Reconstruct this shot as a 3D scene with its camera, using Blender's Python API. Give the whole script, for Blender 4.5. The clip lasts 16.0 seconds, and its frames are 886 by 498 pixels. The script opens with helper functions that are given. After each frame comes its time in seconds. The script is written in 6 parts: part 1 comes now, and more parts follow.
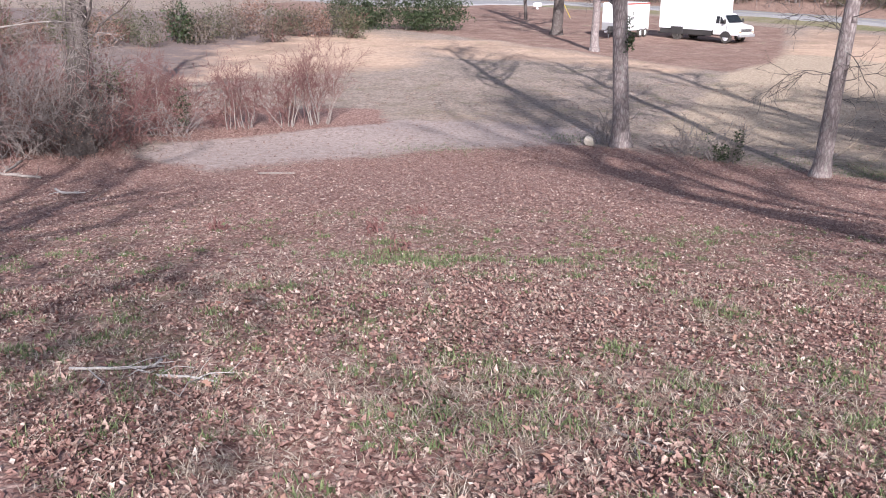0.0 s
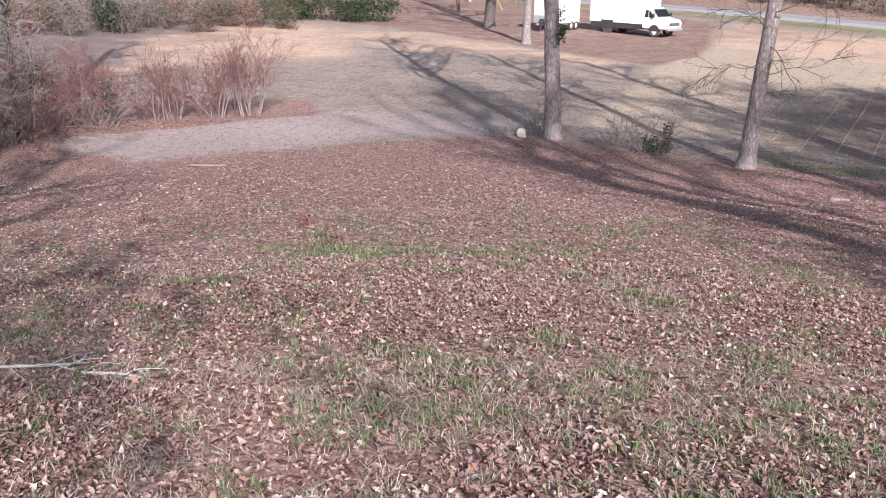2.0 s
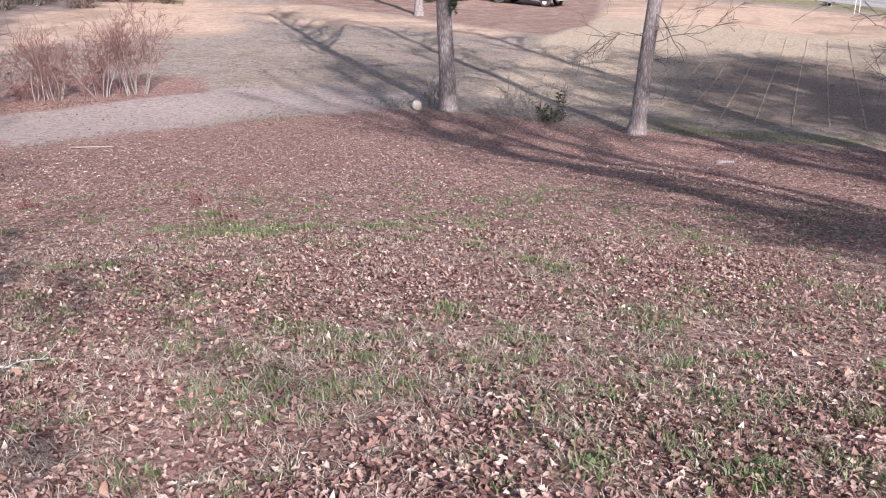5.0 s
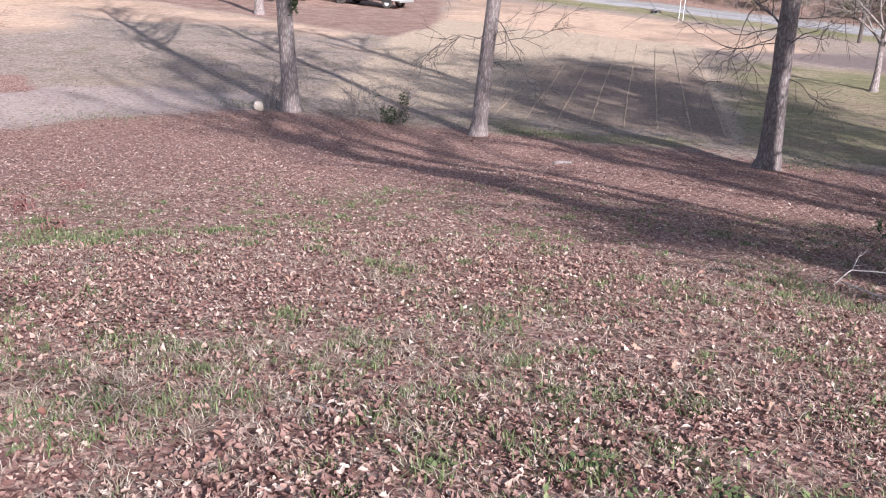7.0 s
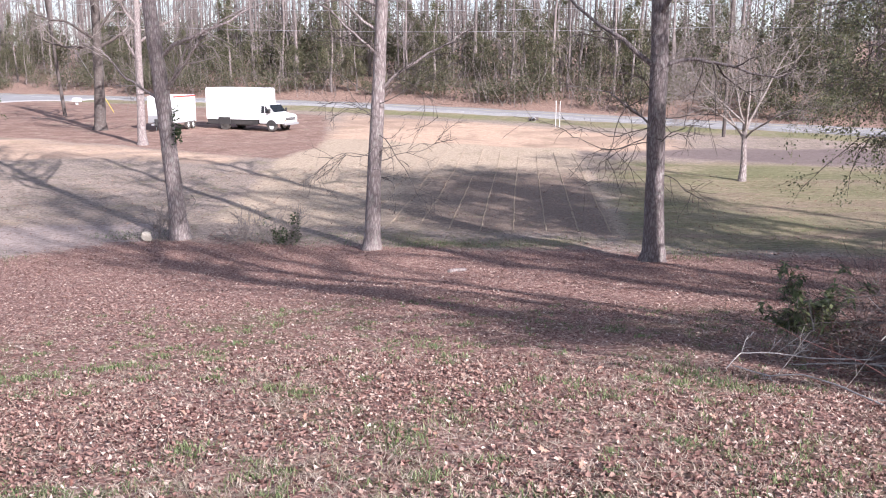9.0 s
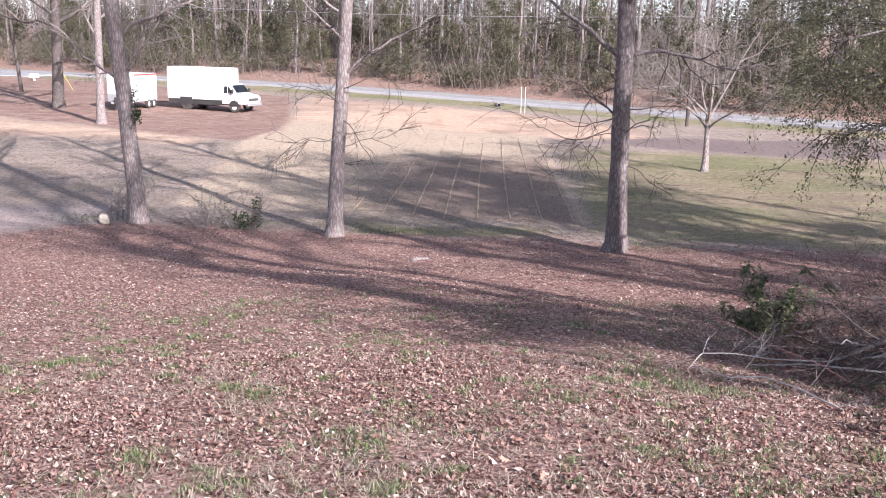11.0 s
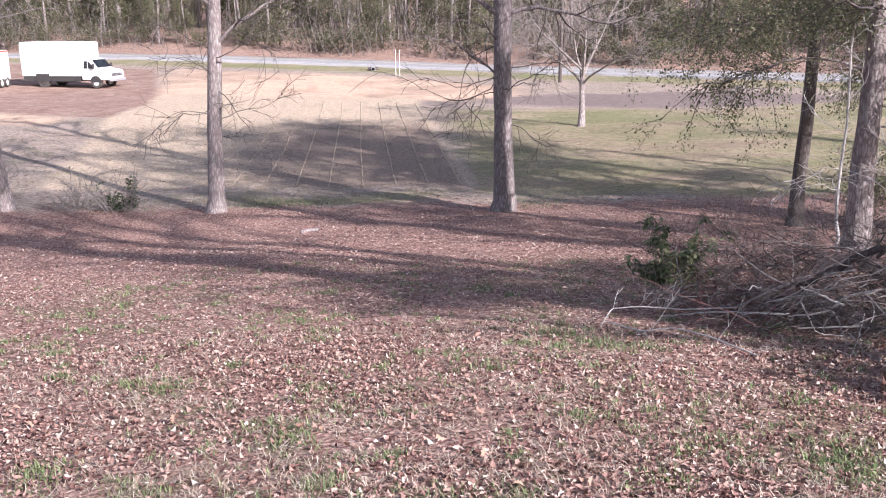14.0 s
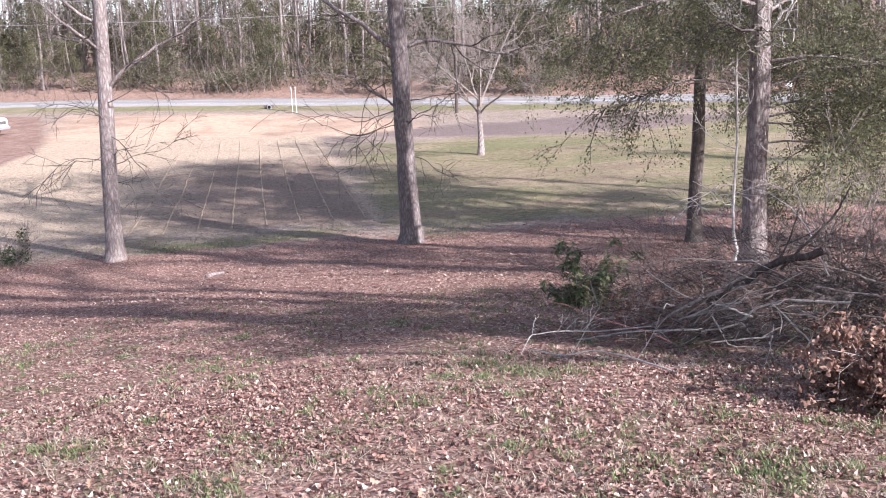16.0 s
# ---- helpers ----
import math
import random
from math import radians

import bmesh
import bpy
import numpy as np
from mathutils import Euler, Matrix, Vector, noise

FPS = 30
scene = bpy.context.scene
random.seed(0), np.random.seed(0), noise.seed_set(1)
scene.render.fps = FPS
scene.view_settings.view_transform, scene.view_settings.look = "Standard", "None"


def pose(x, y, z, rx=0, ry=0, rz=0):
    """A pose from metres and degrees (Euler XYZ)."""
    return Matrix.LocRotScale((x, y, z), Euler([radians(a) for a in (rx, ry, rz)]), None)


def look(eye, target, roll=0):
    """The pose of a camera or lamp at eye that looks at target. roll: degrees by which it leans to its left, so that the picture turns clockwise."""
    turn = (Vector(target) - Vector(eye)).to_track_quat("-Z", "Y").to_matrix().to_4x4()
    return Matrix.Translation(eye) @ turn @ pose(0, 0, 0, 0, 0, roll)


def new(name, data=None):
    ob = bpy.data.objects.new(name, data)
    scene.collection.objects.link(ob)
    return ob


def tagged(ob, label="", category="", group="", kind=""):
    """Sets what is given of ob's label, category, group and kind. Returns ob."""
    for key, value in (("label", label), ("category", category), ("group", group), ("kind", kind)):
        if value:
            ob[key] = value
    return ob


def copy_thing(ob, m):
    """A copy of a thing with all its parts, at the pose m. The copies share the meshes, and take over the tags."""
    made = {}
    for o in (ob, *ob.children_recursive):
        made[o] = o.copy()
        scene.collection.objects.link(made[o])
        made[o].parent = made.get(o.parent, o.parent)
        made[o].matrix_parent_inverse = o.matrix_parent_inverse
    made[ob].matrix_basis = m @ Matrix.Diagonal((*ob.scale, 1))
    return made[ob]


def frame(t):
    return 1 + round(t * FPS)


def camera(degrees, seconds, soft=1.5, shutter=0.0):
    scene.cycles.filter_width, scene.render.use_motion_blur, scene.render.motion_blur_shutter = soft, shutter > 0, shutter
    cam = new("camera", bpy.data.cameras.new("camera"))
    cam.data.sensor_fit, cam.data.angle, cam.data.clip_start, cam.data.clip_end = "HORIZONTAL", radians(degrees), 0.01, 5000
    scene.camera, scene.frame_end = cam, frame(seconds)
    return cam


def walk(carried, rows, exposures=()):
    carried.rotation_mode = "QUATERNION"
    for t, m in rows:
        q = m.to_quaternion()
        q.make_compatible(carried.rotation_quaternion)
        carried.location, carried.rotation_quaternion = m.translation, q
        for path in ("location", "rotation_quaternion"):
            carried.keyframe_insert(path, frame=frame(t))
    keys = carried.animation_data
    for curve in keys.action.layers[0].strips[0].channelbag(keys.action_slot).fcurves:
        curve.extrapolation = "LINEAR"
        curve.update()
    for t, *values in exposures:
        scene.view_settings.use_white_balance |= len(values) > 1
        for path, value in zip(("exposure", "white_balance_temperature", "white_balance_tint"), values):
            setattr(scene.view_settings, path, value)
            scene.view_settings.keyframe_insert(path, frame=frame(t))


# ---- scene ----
cam = camera(51.04, 16.0, soft=1.0)


def shot(x, y, z, yaw, pitch, roll):
    """A camera pose: yaw to the left from +y, pitch upwards, roll as in look(), in degrees."""
    return pose(x, y, z, 90 + pitch, 0, yaw) @ pose(0, 0, 0, 0, 0, roll)


# The operator turns slowly on the spot, from the left to the right, at eye height on a knoll.
walk(cam, [
    (0.0, shot(-0.083, -0.263, 1.505, 29.06, -16.85, 0.58)),
    (0.5, shot(-0.077, -0.263, 1.503, 27.86, -16.83, 0.87)),
    (1.0, shot(-0.076, -0.260, 1.498, 26.73, -16.96, 1.20)),
    (1.5, shot(-0.078, -0.253, 1.497, 25.65, -17.20, 1.44)),
    (2.0, shot(-0.079, -0.244, 1.496, 24.83, -17.27, 1.39)),
    (2.5, shot(-0.078, -0.230, 1.494, 23.99, -17.39, 1.46)),
    (3.0, shot(-0.073, -0.223, 1.490, 22.85, -17.68, 0.97)),
    (3.2, shot(-0.074, -0.223, 1.492, 22.32, -17.83, 1.01)),
    (5.3, shot(-0.049, -0.194, 1.471, 17.47, -18.76, 1.02)),
    (5.5, shot(-0.034, -0.196, 1.476, 16.65, -18.43, 1.00)),
    (6.0, shot(-0.019, -0.181, 1.477, 14.17, -18.17, 0.80)),
    (6.5, shot(-0.026, -0.167, 1.476, 11.63, -16.94, 2.45)),
    (7.0, shot(-0.028, -0.154, 1.482, 8.55, -18.36, 3.07)),
    (7.5, shot(-0.015, -0.163, 1.484, 6.07, -18.03, 2.50)),
    (8.0, shot(-0.003, -0.170, 1.497, 5.04, -15.11, 1.06)),
    (8.5, shot(-0.005, -0.168, 1.496, 3.42, -11.77, 0.00)),
    (8.7, shot(-0.004, -0.166, 1.495, 2.73, -11.29, -0.16)),
    (10.8, shot(0.015, -0.025, 1.607, 0.65, -11.88, 1.25)),
    (11.0, shot(0.000, 0.000, 1.600, -0.00, -12.30, 1.32)),
    (11.5, shot(-0.080, 0.061, 1.622, -2.47, -12.08, -0.85)),
    (12.0, shot(-0.136, 0.098, 1.625, -7.07, -10.76, -1.31)),
    (12.5, shot(-0.180, 0.129, 1.614, -8.32, -10.57, -1.23)),
    (13.0, shot(-0.188, 0.188, 1.589, -7.77, -12.35, -0.39)),
    (13.5, shot(-0.176, 0.292, 1.565, -6.61, -14.11, -0.31)),
    (14.0, shot(-0.210, 0.316, 1.569, -7.48, -14.42, -0.62)),
    (14.5, shot(-0.235, 0.343, 1.572, -9.05, -13.44, -1.30)),
    (15.0, shot(-0.249, 0.363, 1.573, -10.34, -12.73, -1.64)),
    (15.5, shot(-0.261, 0.389, 1.573, -11.62, -13.10, -2.63)),
    (16.0, shot(-0.292, 0.410, 1.575, -13.54, -12.60, -2.55)),
], exposures=[(0.0, 0.71, 6080, 18), (5.5, 0.76, 6080, 18), (8.5, 0.96, 6080, 19), (11.0, 1.06, 6080, 20), (13.0, 1.12, 6080, 20), (16.0, 1.21, 6080, 20)])

# ---- light: a low winter sun behind the operator's right shoulder, under a clear sky ----
SUN_TO = Vector((0.61, -0.79, math.tan(radians(29)))).normalized()
world = bpy.data.worlds.new("sky")
scene.world = world
world.use_nodes = True
wn = world.node_tree.nodes
sky = wn.new("ShaderNodeTexSky")
sky.sky_type, sky.sun_disc = "NISHITA", False
sky.sun_elevation = math.asin(SUN_TO.z)
sky.sun_rotation = math.atan2(SUN_TO.x, SUN_TO.y)
sky.air_density, sky.dust_density, sky.ozone_density = 1.0, 1.0, 3.0
haze = wn.new("ShaderNodeHueSaturation")
haze.inputs["Saturation"].default_value = 0.6
world.node_tree.links.new(sky.outputs[0], haze.inputs["Color"])
world.node_tree.links.new(haze.outputs[0], wn["Background"].inputs[0])
wn["Background"].inputs[1].default_value = 0.105
sun_data = bpy.data.lights.new("sun", "SUN")
sun_data.energy, sun_data.angle, sun_data.color = 5.0, radians(0.6), (1.0, 0.955, 0.90)
sun = new("sun", sun_data)
sun.matrix_world = look((0, 0, 60), tuple(Vector((0, 0, 60)) - SUN_TO))


# ---- small tools ----
def rng_of(seed):
    return np.random.default_rng(seed)


def sst(a, b, x):
    t = np.clip((np.asarray(x, float) - a) / (b - a), 0, 1)
    return t * t * (3 - 2 * t)


def unit(v):
    v = np.asarray(v, float)
    return v / (np.linalg.norm(v) + 1e-12)


ROAD_X = np.array([-260.0, -150, -90, -62, -40, -18, 6.5, 28.5, 45.5, 65, 100, 170])
ROAD_Y = np.array([215.0, 163, 136, 122, 111.5, 100.5, 90, 75.5, 61, 43, 10, -60])


def road_y(x):
    """The road's middle line, rounded a little at its bends."""
    return sum(np.interp(x + k, ROAD_X, ROAD_Y) for k in (-8, -4, 0, 4, 8)) / 5


def road_off(x, y):
    """About how far a place lies beyond the road's middle line."""
    slope = (road_y(x + 2) - road_y(x - 2)) / 4
    return (y - road_y(x)) / np.sqrt(1 + slope**2)


def gz(x, y):
    """The ground's height: a knoll that falls away into a hollow, rising gently again to the road, with a bank beyond it."""
    x, y = np.asarray(x, float), np.asarray(y, float)
    r, az = np.hypot(x, y), np.degrees(np.arctan2(x, y))
    t = np.clip((r - 18) / 14, 0, 1)
    z = -0.16 * np.minimum(r, 18) - 2.24 * (t - t**3 + t**4 / 2)
    far = np.maximum(r - 36, 0)
    far = far * far / (far + 8)
    z = z + 0.021 * np.minimum(far, 60) * (0.35 + 0.65 * (1 - sst(-12, 18, az)))
    z = z + 0.05 * np.sin(x * 0.9 + 1.3 * np.sin(y * 0.37)) * np.sin(y * 0.7 + x * 0.21) * sst(4, 12, r)
    off = road_off(x, y)
    return z + 1.5 * sst(4.5, 13, off) + 0.075 * np.clip(off - 13, 0, 110) - 0.25 * sst(-9, -6, off) * (1 - sst(-6, -3.8, off))


def on(x, y, up=0.0):
    return np.array([x, y, float(gz(x, y)) + up])


def mesh_np(name, verts, faces):
    me = bpy.data.meshes.new(name)
    verts, faces = np.asarray(verts, np.float32), np.asarray(faces, np.int32)
    n, k = faces.shape
    me.vertices.add(len(verts))
    me.vertices.foreach_set("co", verts.ravel())
    me.loops.add(n * k)
    me.loops.foreach_set("vertex_index", faces.ravel())
    me.polygons.add(n)
    me.polygons.foreach_set("loop_start", np.arange(n, dtype=np.int32) * k)
    me.update(calc_edges=True)
    return me


def smooth(me):
    me.polygons.foreach_set("use_smooth", np.ones(len(me.polygons), bool))
    return me


def part(name, shape, material, parent=None, label=""):
    """One mesh object, from a bmesh or a mesh, under a thing or a part."""
    if isinstance(shape, bmesh.types.BMesh):
        me = bpy.data.meshes.new(name)
        shape.to_mesh(me)
        shape.free()
    else:
        me = shape
    if material is not None and not me.materials:
        me.materials.append(material)
    ob = new(name, me)
    ob.parent = parent
    if parent is not None and name in ("crown", "tangle", "foliage", "leafage"):
        tagged(ob, kind="stuff")
    return tagged(ob, label)


def thing(name, at, label, category, group="", kind="", turn=0.0):
    ob = new(name)
    ob.empty_display_size = 0.2
    ob.matrix_basis = pose(*[float(v) for v in at], 0, 0, turn)
    return tagged(ob, label, category, group, kind)


class Tubes:
    """Collects tapered tubes into one mesh."""

    def __init__(self):
        self.v, self.f, self.n = [], [], 0

    def add(self, pts, radii, sides=5, rough=0.0, rng=None):
        pts, radii = np.asarray(pts, float), np.asarray(radii, float)
        m = len(pts)
        tan = np.gradient(pts, axis=0)
        tan /= np.linalg.norm(tan, axis=1)[:, None] + 1e-9
        ref = np.eye(3)[np.argmin(np.abs(tan.mean(0)))]
        u = np.cross(tan, ref)
        u /= np.linalg.norm(u, axis=1)[:, None] + 1e-9
        w = np.cross(tan, u)
        a = np.arange(sides) * 2 * np.pi / sides
        rad = radii[:, None] * np.ones((1, sides))
        if rough and rng is not None:
            rad = rad * (1 + rng.normal(0, rough, (m, sides)))
        ring = pts[:, None] + rad[..., None] * (np.cos(a)[None, :, None] * u[:, None] + np.sin(a)[None, :, None] * w[:, None])
        i = np.arange(m - 1)[:, None] * sides
        j = np.arange(sides)[None]
        k = (j + 1) % sides
        f = np.stack([i + j, i + k, i + sides + k, i + sides + j], -1).reshape(-1, 4) + self.n
        self.v.append(ring.reshape(-1, 3))
        self.f.append(f)
        self.n += m * sides

    def mesh(self, name):
        return smooth(mesh_np(name, np.concatenate(self.v), np.concatenate(self.f)))


def limb_path(rng, p, d, length, n, wob, lift):
    pts, p, d = [np.asarray(p, float)], np.asarray(p, float), unit(d)
    for _ in range(n):
        d = unit(d + rng.normal(0, wob, 3) + (0, 0, lift))
        p = p + d * length / n
        pts.append(p)
    return np.array(pts)


SIDES = (8, 6, 4, 3, 3)


def grow(tb, rng, p, d, length, r, level, top, kids=(4, 7), wob=0.13, lift=0.03, spread=(0.6, 1.1), tips=None, shrink=(0.35, 0.62), thin=0.004):
    """A branch with its side branches, into the tubes of tb; tips collects where leaves would sit."""
    n = int(np.clip(length / 0.35, 3 if level < 3 else 2, 9 - level))
    pts = limb_path(rng, p, d, length, n, wob, lift)
    radii = np.linspace(r, max(r * 0.32, thin), n + 1)
    tb.add(pts, radii, SIDES[min(level, 4)])
    if tips is not None and level >= top - 1:
        tips.extend((a, unit(b - a)) for a, b in zip(pts[1:], pts[1:] + (pts[1:] - pts[:-1])))
    if level >= top:
        return
    for f in np.sort(rng.uniform(0.22, 1.0, rng.integers(*kids))):
        k = min(int(f * n), n - 1)
        q = pts[k] + (pts[k + 1] - pts[k]) * (f * n - k)
        along = unit(pts[k + 1] - pts[k])
        side = unit(np.cross(along, rng.normal(0, 1, 3)))
        a = rng.uniform(*spread)
        grow(tb, rng, q, along * math.cos(a) + side * math.sin(a), length * rng.uniform(*shrink), max(radii[k] * rng.uniform(0.4, 0.65), thin),
             level + 1, top, kids, wob * 1.15, lift, spread, tips, shrink, thin)


def scatter(shape_v, shape_f, pos, right, ahead, size, lift_z=None):
    """Many copies of a small flat shape as arrays: shape in its own x, y, z; axes per copy."""
    up = np.cross(right, ahead)
    s = np.asarray(size, float)
    s = s[:, None, None] if s.ndim == 1 else s[:, None, :]
    loc = shape_v[None] * s
    v = pos[:, None] + loc[..., :1] * right[:, None] + loc[..., 1:2] * ahead[:, None] + loc[..., 2:] * up[:, None]
    n = len(shape_v)
    f = shape_f[None] + (np.arange(len(pos)) * n)[:, None, None]
    return v.reshape(-1, 3), f.reshape(-1, shape_f.shape[1])


def random_axes(rng, n, flat=0.0):
    """Random right and ahead axes; flat near 1 keeps them near the ground."""
    nrm = rng.normal(0, 1, (n, 3)) * (1 - flat) + np.array([0, 0, 1.0]) * flat * 2
    nrm /= np.linalg.norm(nrm, axis=1)[:, None]
    ahead = np.cross(nrm, rng.normal(0, 1, (n, 3)))
    ahead /= np.linalg.norm(ahead, axis=1)[:, None]
    return np.cross(ahead, nrm), ahead


def joined(lists):
    vs, fs, n = [], [], 0
    for v, f in lists:
        vs.append(v)
        fs.append(f + n)
        n += len(v)
    return np.concatenate(vs), np.concatenate(fs)


# a simple folded leaf of four corners, and a few lobed ones, as triangles
LEAF4_V = np.array([[0, 0, 0], [0.32, 0.45, 0.08], [0, 1, 0.0], [-0.32, 0.45, 0.08]])
LEAF4_F = np.array([[0, 1, 2], [0, 2, 3]])


def oak_leaf(deep, fold, curl, seed):
    """An oak leaf along y: three lobes to a side, folded at the midrib and curled at its ends."""
    rng = rng_of(seed)
    half = [(0.05, -0.42), (0.24, -0.26), (0.24 * deep, -0.12), (0.34, 0.06), (0.34 * deep, 0.20), (0.24, 0.40)]
    ring = [(0.0, -0.60)] + half + [(0.0, 0.56)] + [(-x, y) for x, y in half[::-1]]
    p = np.array(ring) * (1 + rng.normal(0, 0.10, (len(ring), 2)))
    z = fold * np.abs(p[:, 0]) + curl * p[:, 1] ** 2 + rng.normal(0, 0.025, len(p))
    v = np.vstack([[[0, 0, -0.02]], np.column_stack([p, z])])
    n = len(p)
    return v, np.array([[0, 1 + i, 1 + (i + 1) % n] for i in range(n)])


# a pointed leaf with a raised middle, curled along its length
LEAF6_V = np.array([[0, -0.5, 0.10], [0.30, -0.12, 0.05], [0.24, 0.22, 0.10], [0, 0.55, 0.24], [-0.26, 0.2, 0.02], [-0.28, -0.15, 0.10], [0, 0.02, -0.06]])
LEAF6_F = np.array([[6, 0, 1], [6, 1, 2], [6, 2, 3], [6, 3, 4], [6, 4, 5], [6, 5, 0]])


def box_bm(bm, x0, x1, y0, y1, z0, z1, bevel=0.0):
    made = bmesh.ops.create_cube(bm, size=1.0, matrix=Matrix.LocRotScale(((x0 + x1) / 2, (y0 + y1) / 2, (z0 + z1) / 2), None, (x1 - x0, y1 - y0, z1 - z0)))
    if bevel:
        edges = {e for v in made["verts"] for e in v.link_edges}
        bmesh.ops.bevel(bm, geom=list(edges), offset=bevel, segments=2, affect="EDGES", profile=0.5)
    return bm


def prism_bm(bm, profile, y0, y1, bevel=0.0):
    """A side outline of x, z corners, drawn out from y0 to y1."""
    a = [bm.verts.new((x, y0, z)) for x, z in profile]
    b = [bm.verts.new((x, y1, z)) for x, z in profile]
    n = len(a)
    faces = [bm.faces.new(a), bm.faces.new(b[::-1])]
    faces += [bm.faces.new((a[(i + 1) % n], a[i], b[i], b[(i + 1) % n])) for i in range(n)]
    bmesh.ops.recalc_face_normals(bm, faces=faces)
    if bevel:
        bmesh.ops.bevel(bm, geom=list({e for f in faces for e in f.edges}), offset=bevel, segments=2, affect="EDGES", profile=0.5)
    return bm


def wheel_ring(bm, r0, r1, y0, y1, n=28):
    """A ring with its axle along y, between two radii."""
    rows = []
    for r, y in ((r0, y0), (r1 - 0.02, y0), (r1, y0 + 0.03 * (1 if y1 > y0 else -1)), (r1, y1), (r0, y1)):
        rows.append([bm.verts.new((r * math.cos(a), y, r * math.sin(a))) for a in np.arange(n) * 2 * math.pi / n])
    for i in range(len(rows)):
        p, q = rows[i], rows[(i + 1) % len(rows)]
        for k in range(n):
            bm.faces.new((p[k], p[(k + 1) % n], q[(k + 1) % n], q[k]))
    bmesh.ops.recalc_face_normals(bm, faces=bm.faces)
    return bm


# ---- materials ----
class Nodes:
    def __init__(self, name, rough=0.8, metal=0.0, spec=0.3):
        self.m = bpy.data.materials.new(name)
        self.m.use_nodes = True
        self.t = self.m.node_tree
        self.b = self.t.nodes["Principled BSDF"]
        self.b.inputs["Roughness"].default_value = rough
        self.b.inputs["Metallic"].default_value = metal
        self.b.inputs["Specular IOR Level"].default_value = spec

    def link(self, a, b):
        self.t.links.new(a, b)

    def put(self, socket, value):
        if isinstance(value, bpy.types.NodeSocket):
            self.link(value, socket)
        elif isinstance(value, (tuple, list)) and len(value) == 3 and socket.type == "RGBA":
            socket.default_value = (*value, 1)
        else:
            socket.default_value = value

    def node(self, kind, **ins):
        n = self.t.nodes.new(kind)
        for key, value in ins.items():
            self.put(n.inputs[key], value)
        return n

    def coords(self, scale=(1, 1, 1), local=False):
        c = self.t.nodes.new("ShaderNodeTexCoord" if local else "ShaderNodeNewGeometry")
        out = c.outputs["Object" if local else "Position"]
        return self.node("ShaderNodeMapping", Vector=out, Scale=scale).outputs[0]

    def noise(self, scale, detail=4.0, rough=0.6, vec=None, warp=0.0):
        ins = dict(Scale=scale, Detail=detail, Roughness=rough, Distortion=warp)
        if vec is None:
            vec = self.coords()
        return self.node("ShaderNodeTexNoise", Vector=vec, **ins).outputs["Fac"]

    def cells(self, scale, vec=None, feature="F1"):
        n = self.node("ShaderNodeTexVoronoi", Vector=self.coords() if vec is None else vec, Scale=scale)
        n.feature = feature
        return n

    def math(self, op, a, b=0.0, clamp=False):
        n = self.t.nodes.new("ShaderNodeMath")
        n.operation, n.use_clamp = op, clamp
        self.put(n.inputs[0], a)
        self.put(n.inputs[1], b)
        return n.outputs[0]

    def ramp(self, fac, *stops):
        n = self.t.nodes.new("ShaderNodeValToRGB")
        el = n.color_ramp.elements
        while len(el) < len(stops):
            el.new(0.5)
        for e, (at, col) in zip(el, stops):
            e.position, e.color = at, (*col, 1) if len(col) == 3 else col
        self.link(fac, n.inputs[0])
        return n.outputs[0]

    def mix(self, fac, a, b, how="MIX"):
        n = self.t.nodes.new("ShaderNodeMix")
        n.data_type, n.blend_type = "RGBA", how
        self.put(n.inputs[0], fac)
        self.put(n.inputs[6], a)
        self.put(n.inputs[7], b)
        return n.outputs[2]

    def bump(self, height, strength=0.5, distance=0.02, after=None):
        n = self.node("ShaderNodeBump", Height=height, Strength=strength, Distance=distance)
        if after is not None:
            self.link(after, n.inputs["Normal"])
        self.link(n.outputs[0], self.b.inputs["Normal"])
        return n.outputs[0]

    def colour(self, c):
        self.put(self.b.inputs["Base Color"], c)
        return self


def bark_material(name, dark, mid, pale, across=16.0, deep=0.02, lichen=0.25):
    m = Nodes(name, 0.92, 0, 0.15)
    v = m.coords((across, across, across * 0.26))
    ridge = m.cells(1.0, v, "DISTANCE_TO_EDGE").outputs["Distance"]
    fine = m.noise(across * 4, 5, 0.7)
    big = m.noise(1.3, 3, 0.6)
    h = m.math("ADD", m.math("MULTIPLY", ridge, 0.9), m.math("MULTIPLY", fine, 0.85))
    col = m.ramp(h, (0.25, dark), (0.6, mid), (1.0, pale))
    spots = m.ramp(m.noise(7, 4, 0.7), (0.52, (0, 0, 0)), (0.66, (1, 1, 1)))
    col = m.mix(m.math("MULTIPLY", spots, lichen), col, (0.40, 0.40, 0.36))
    col = m.mix(m.math("MULTIPLY", big, 0.5), col, m.mix(0.5, col, (0.16, 0.12, 0.10)))
    m.colour(col)
    m.bump(h, 0.8, deep)
    return m.m


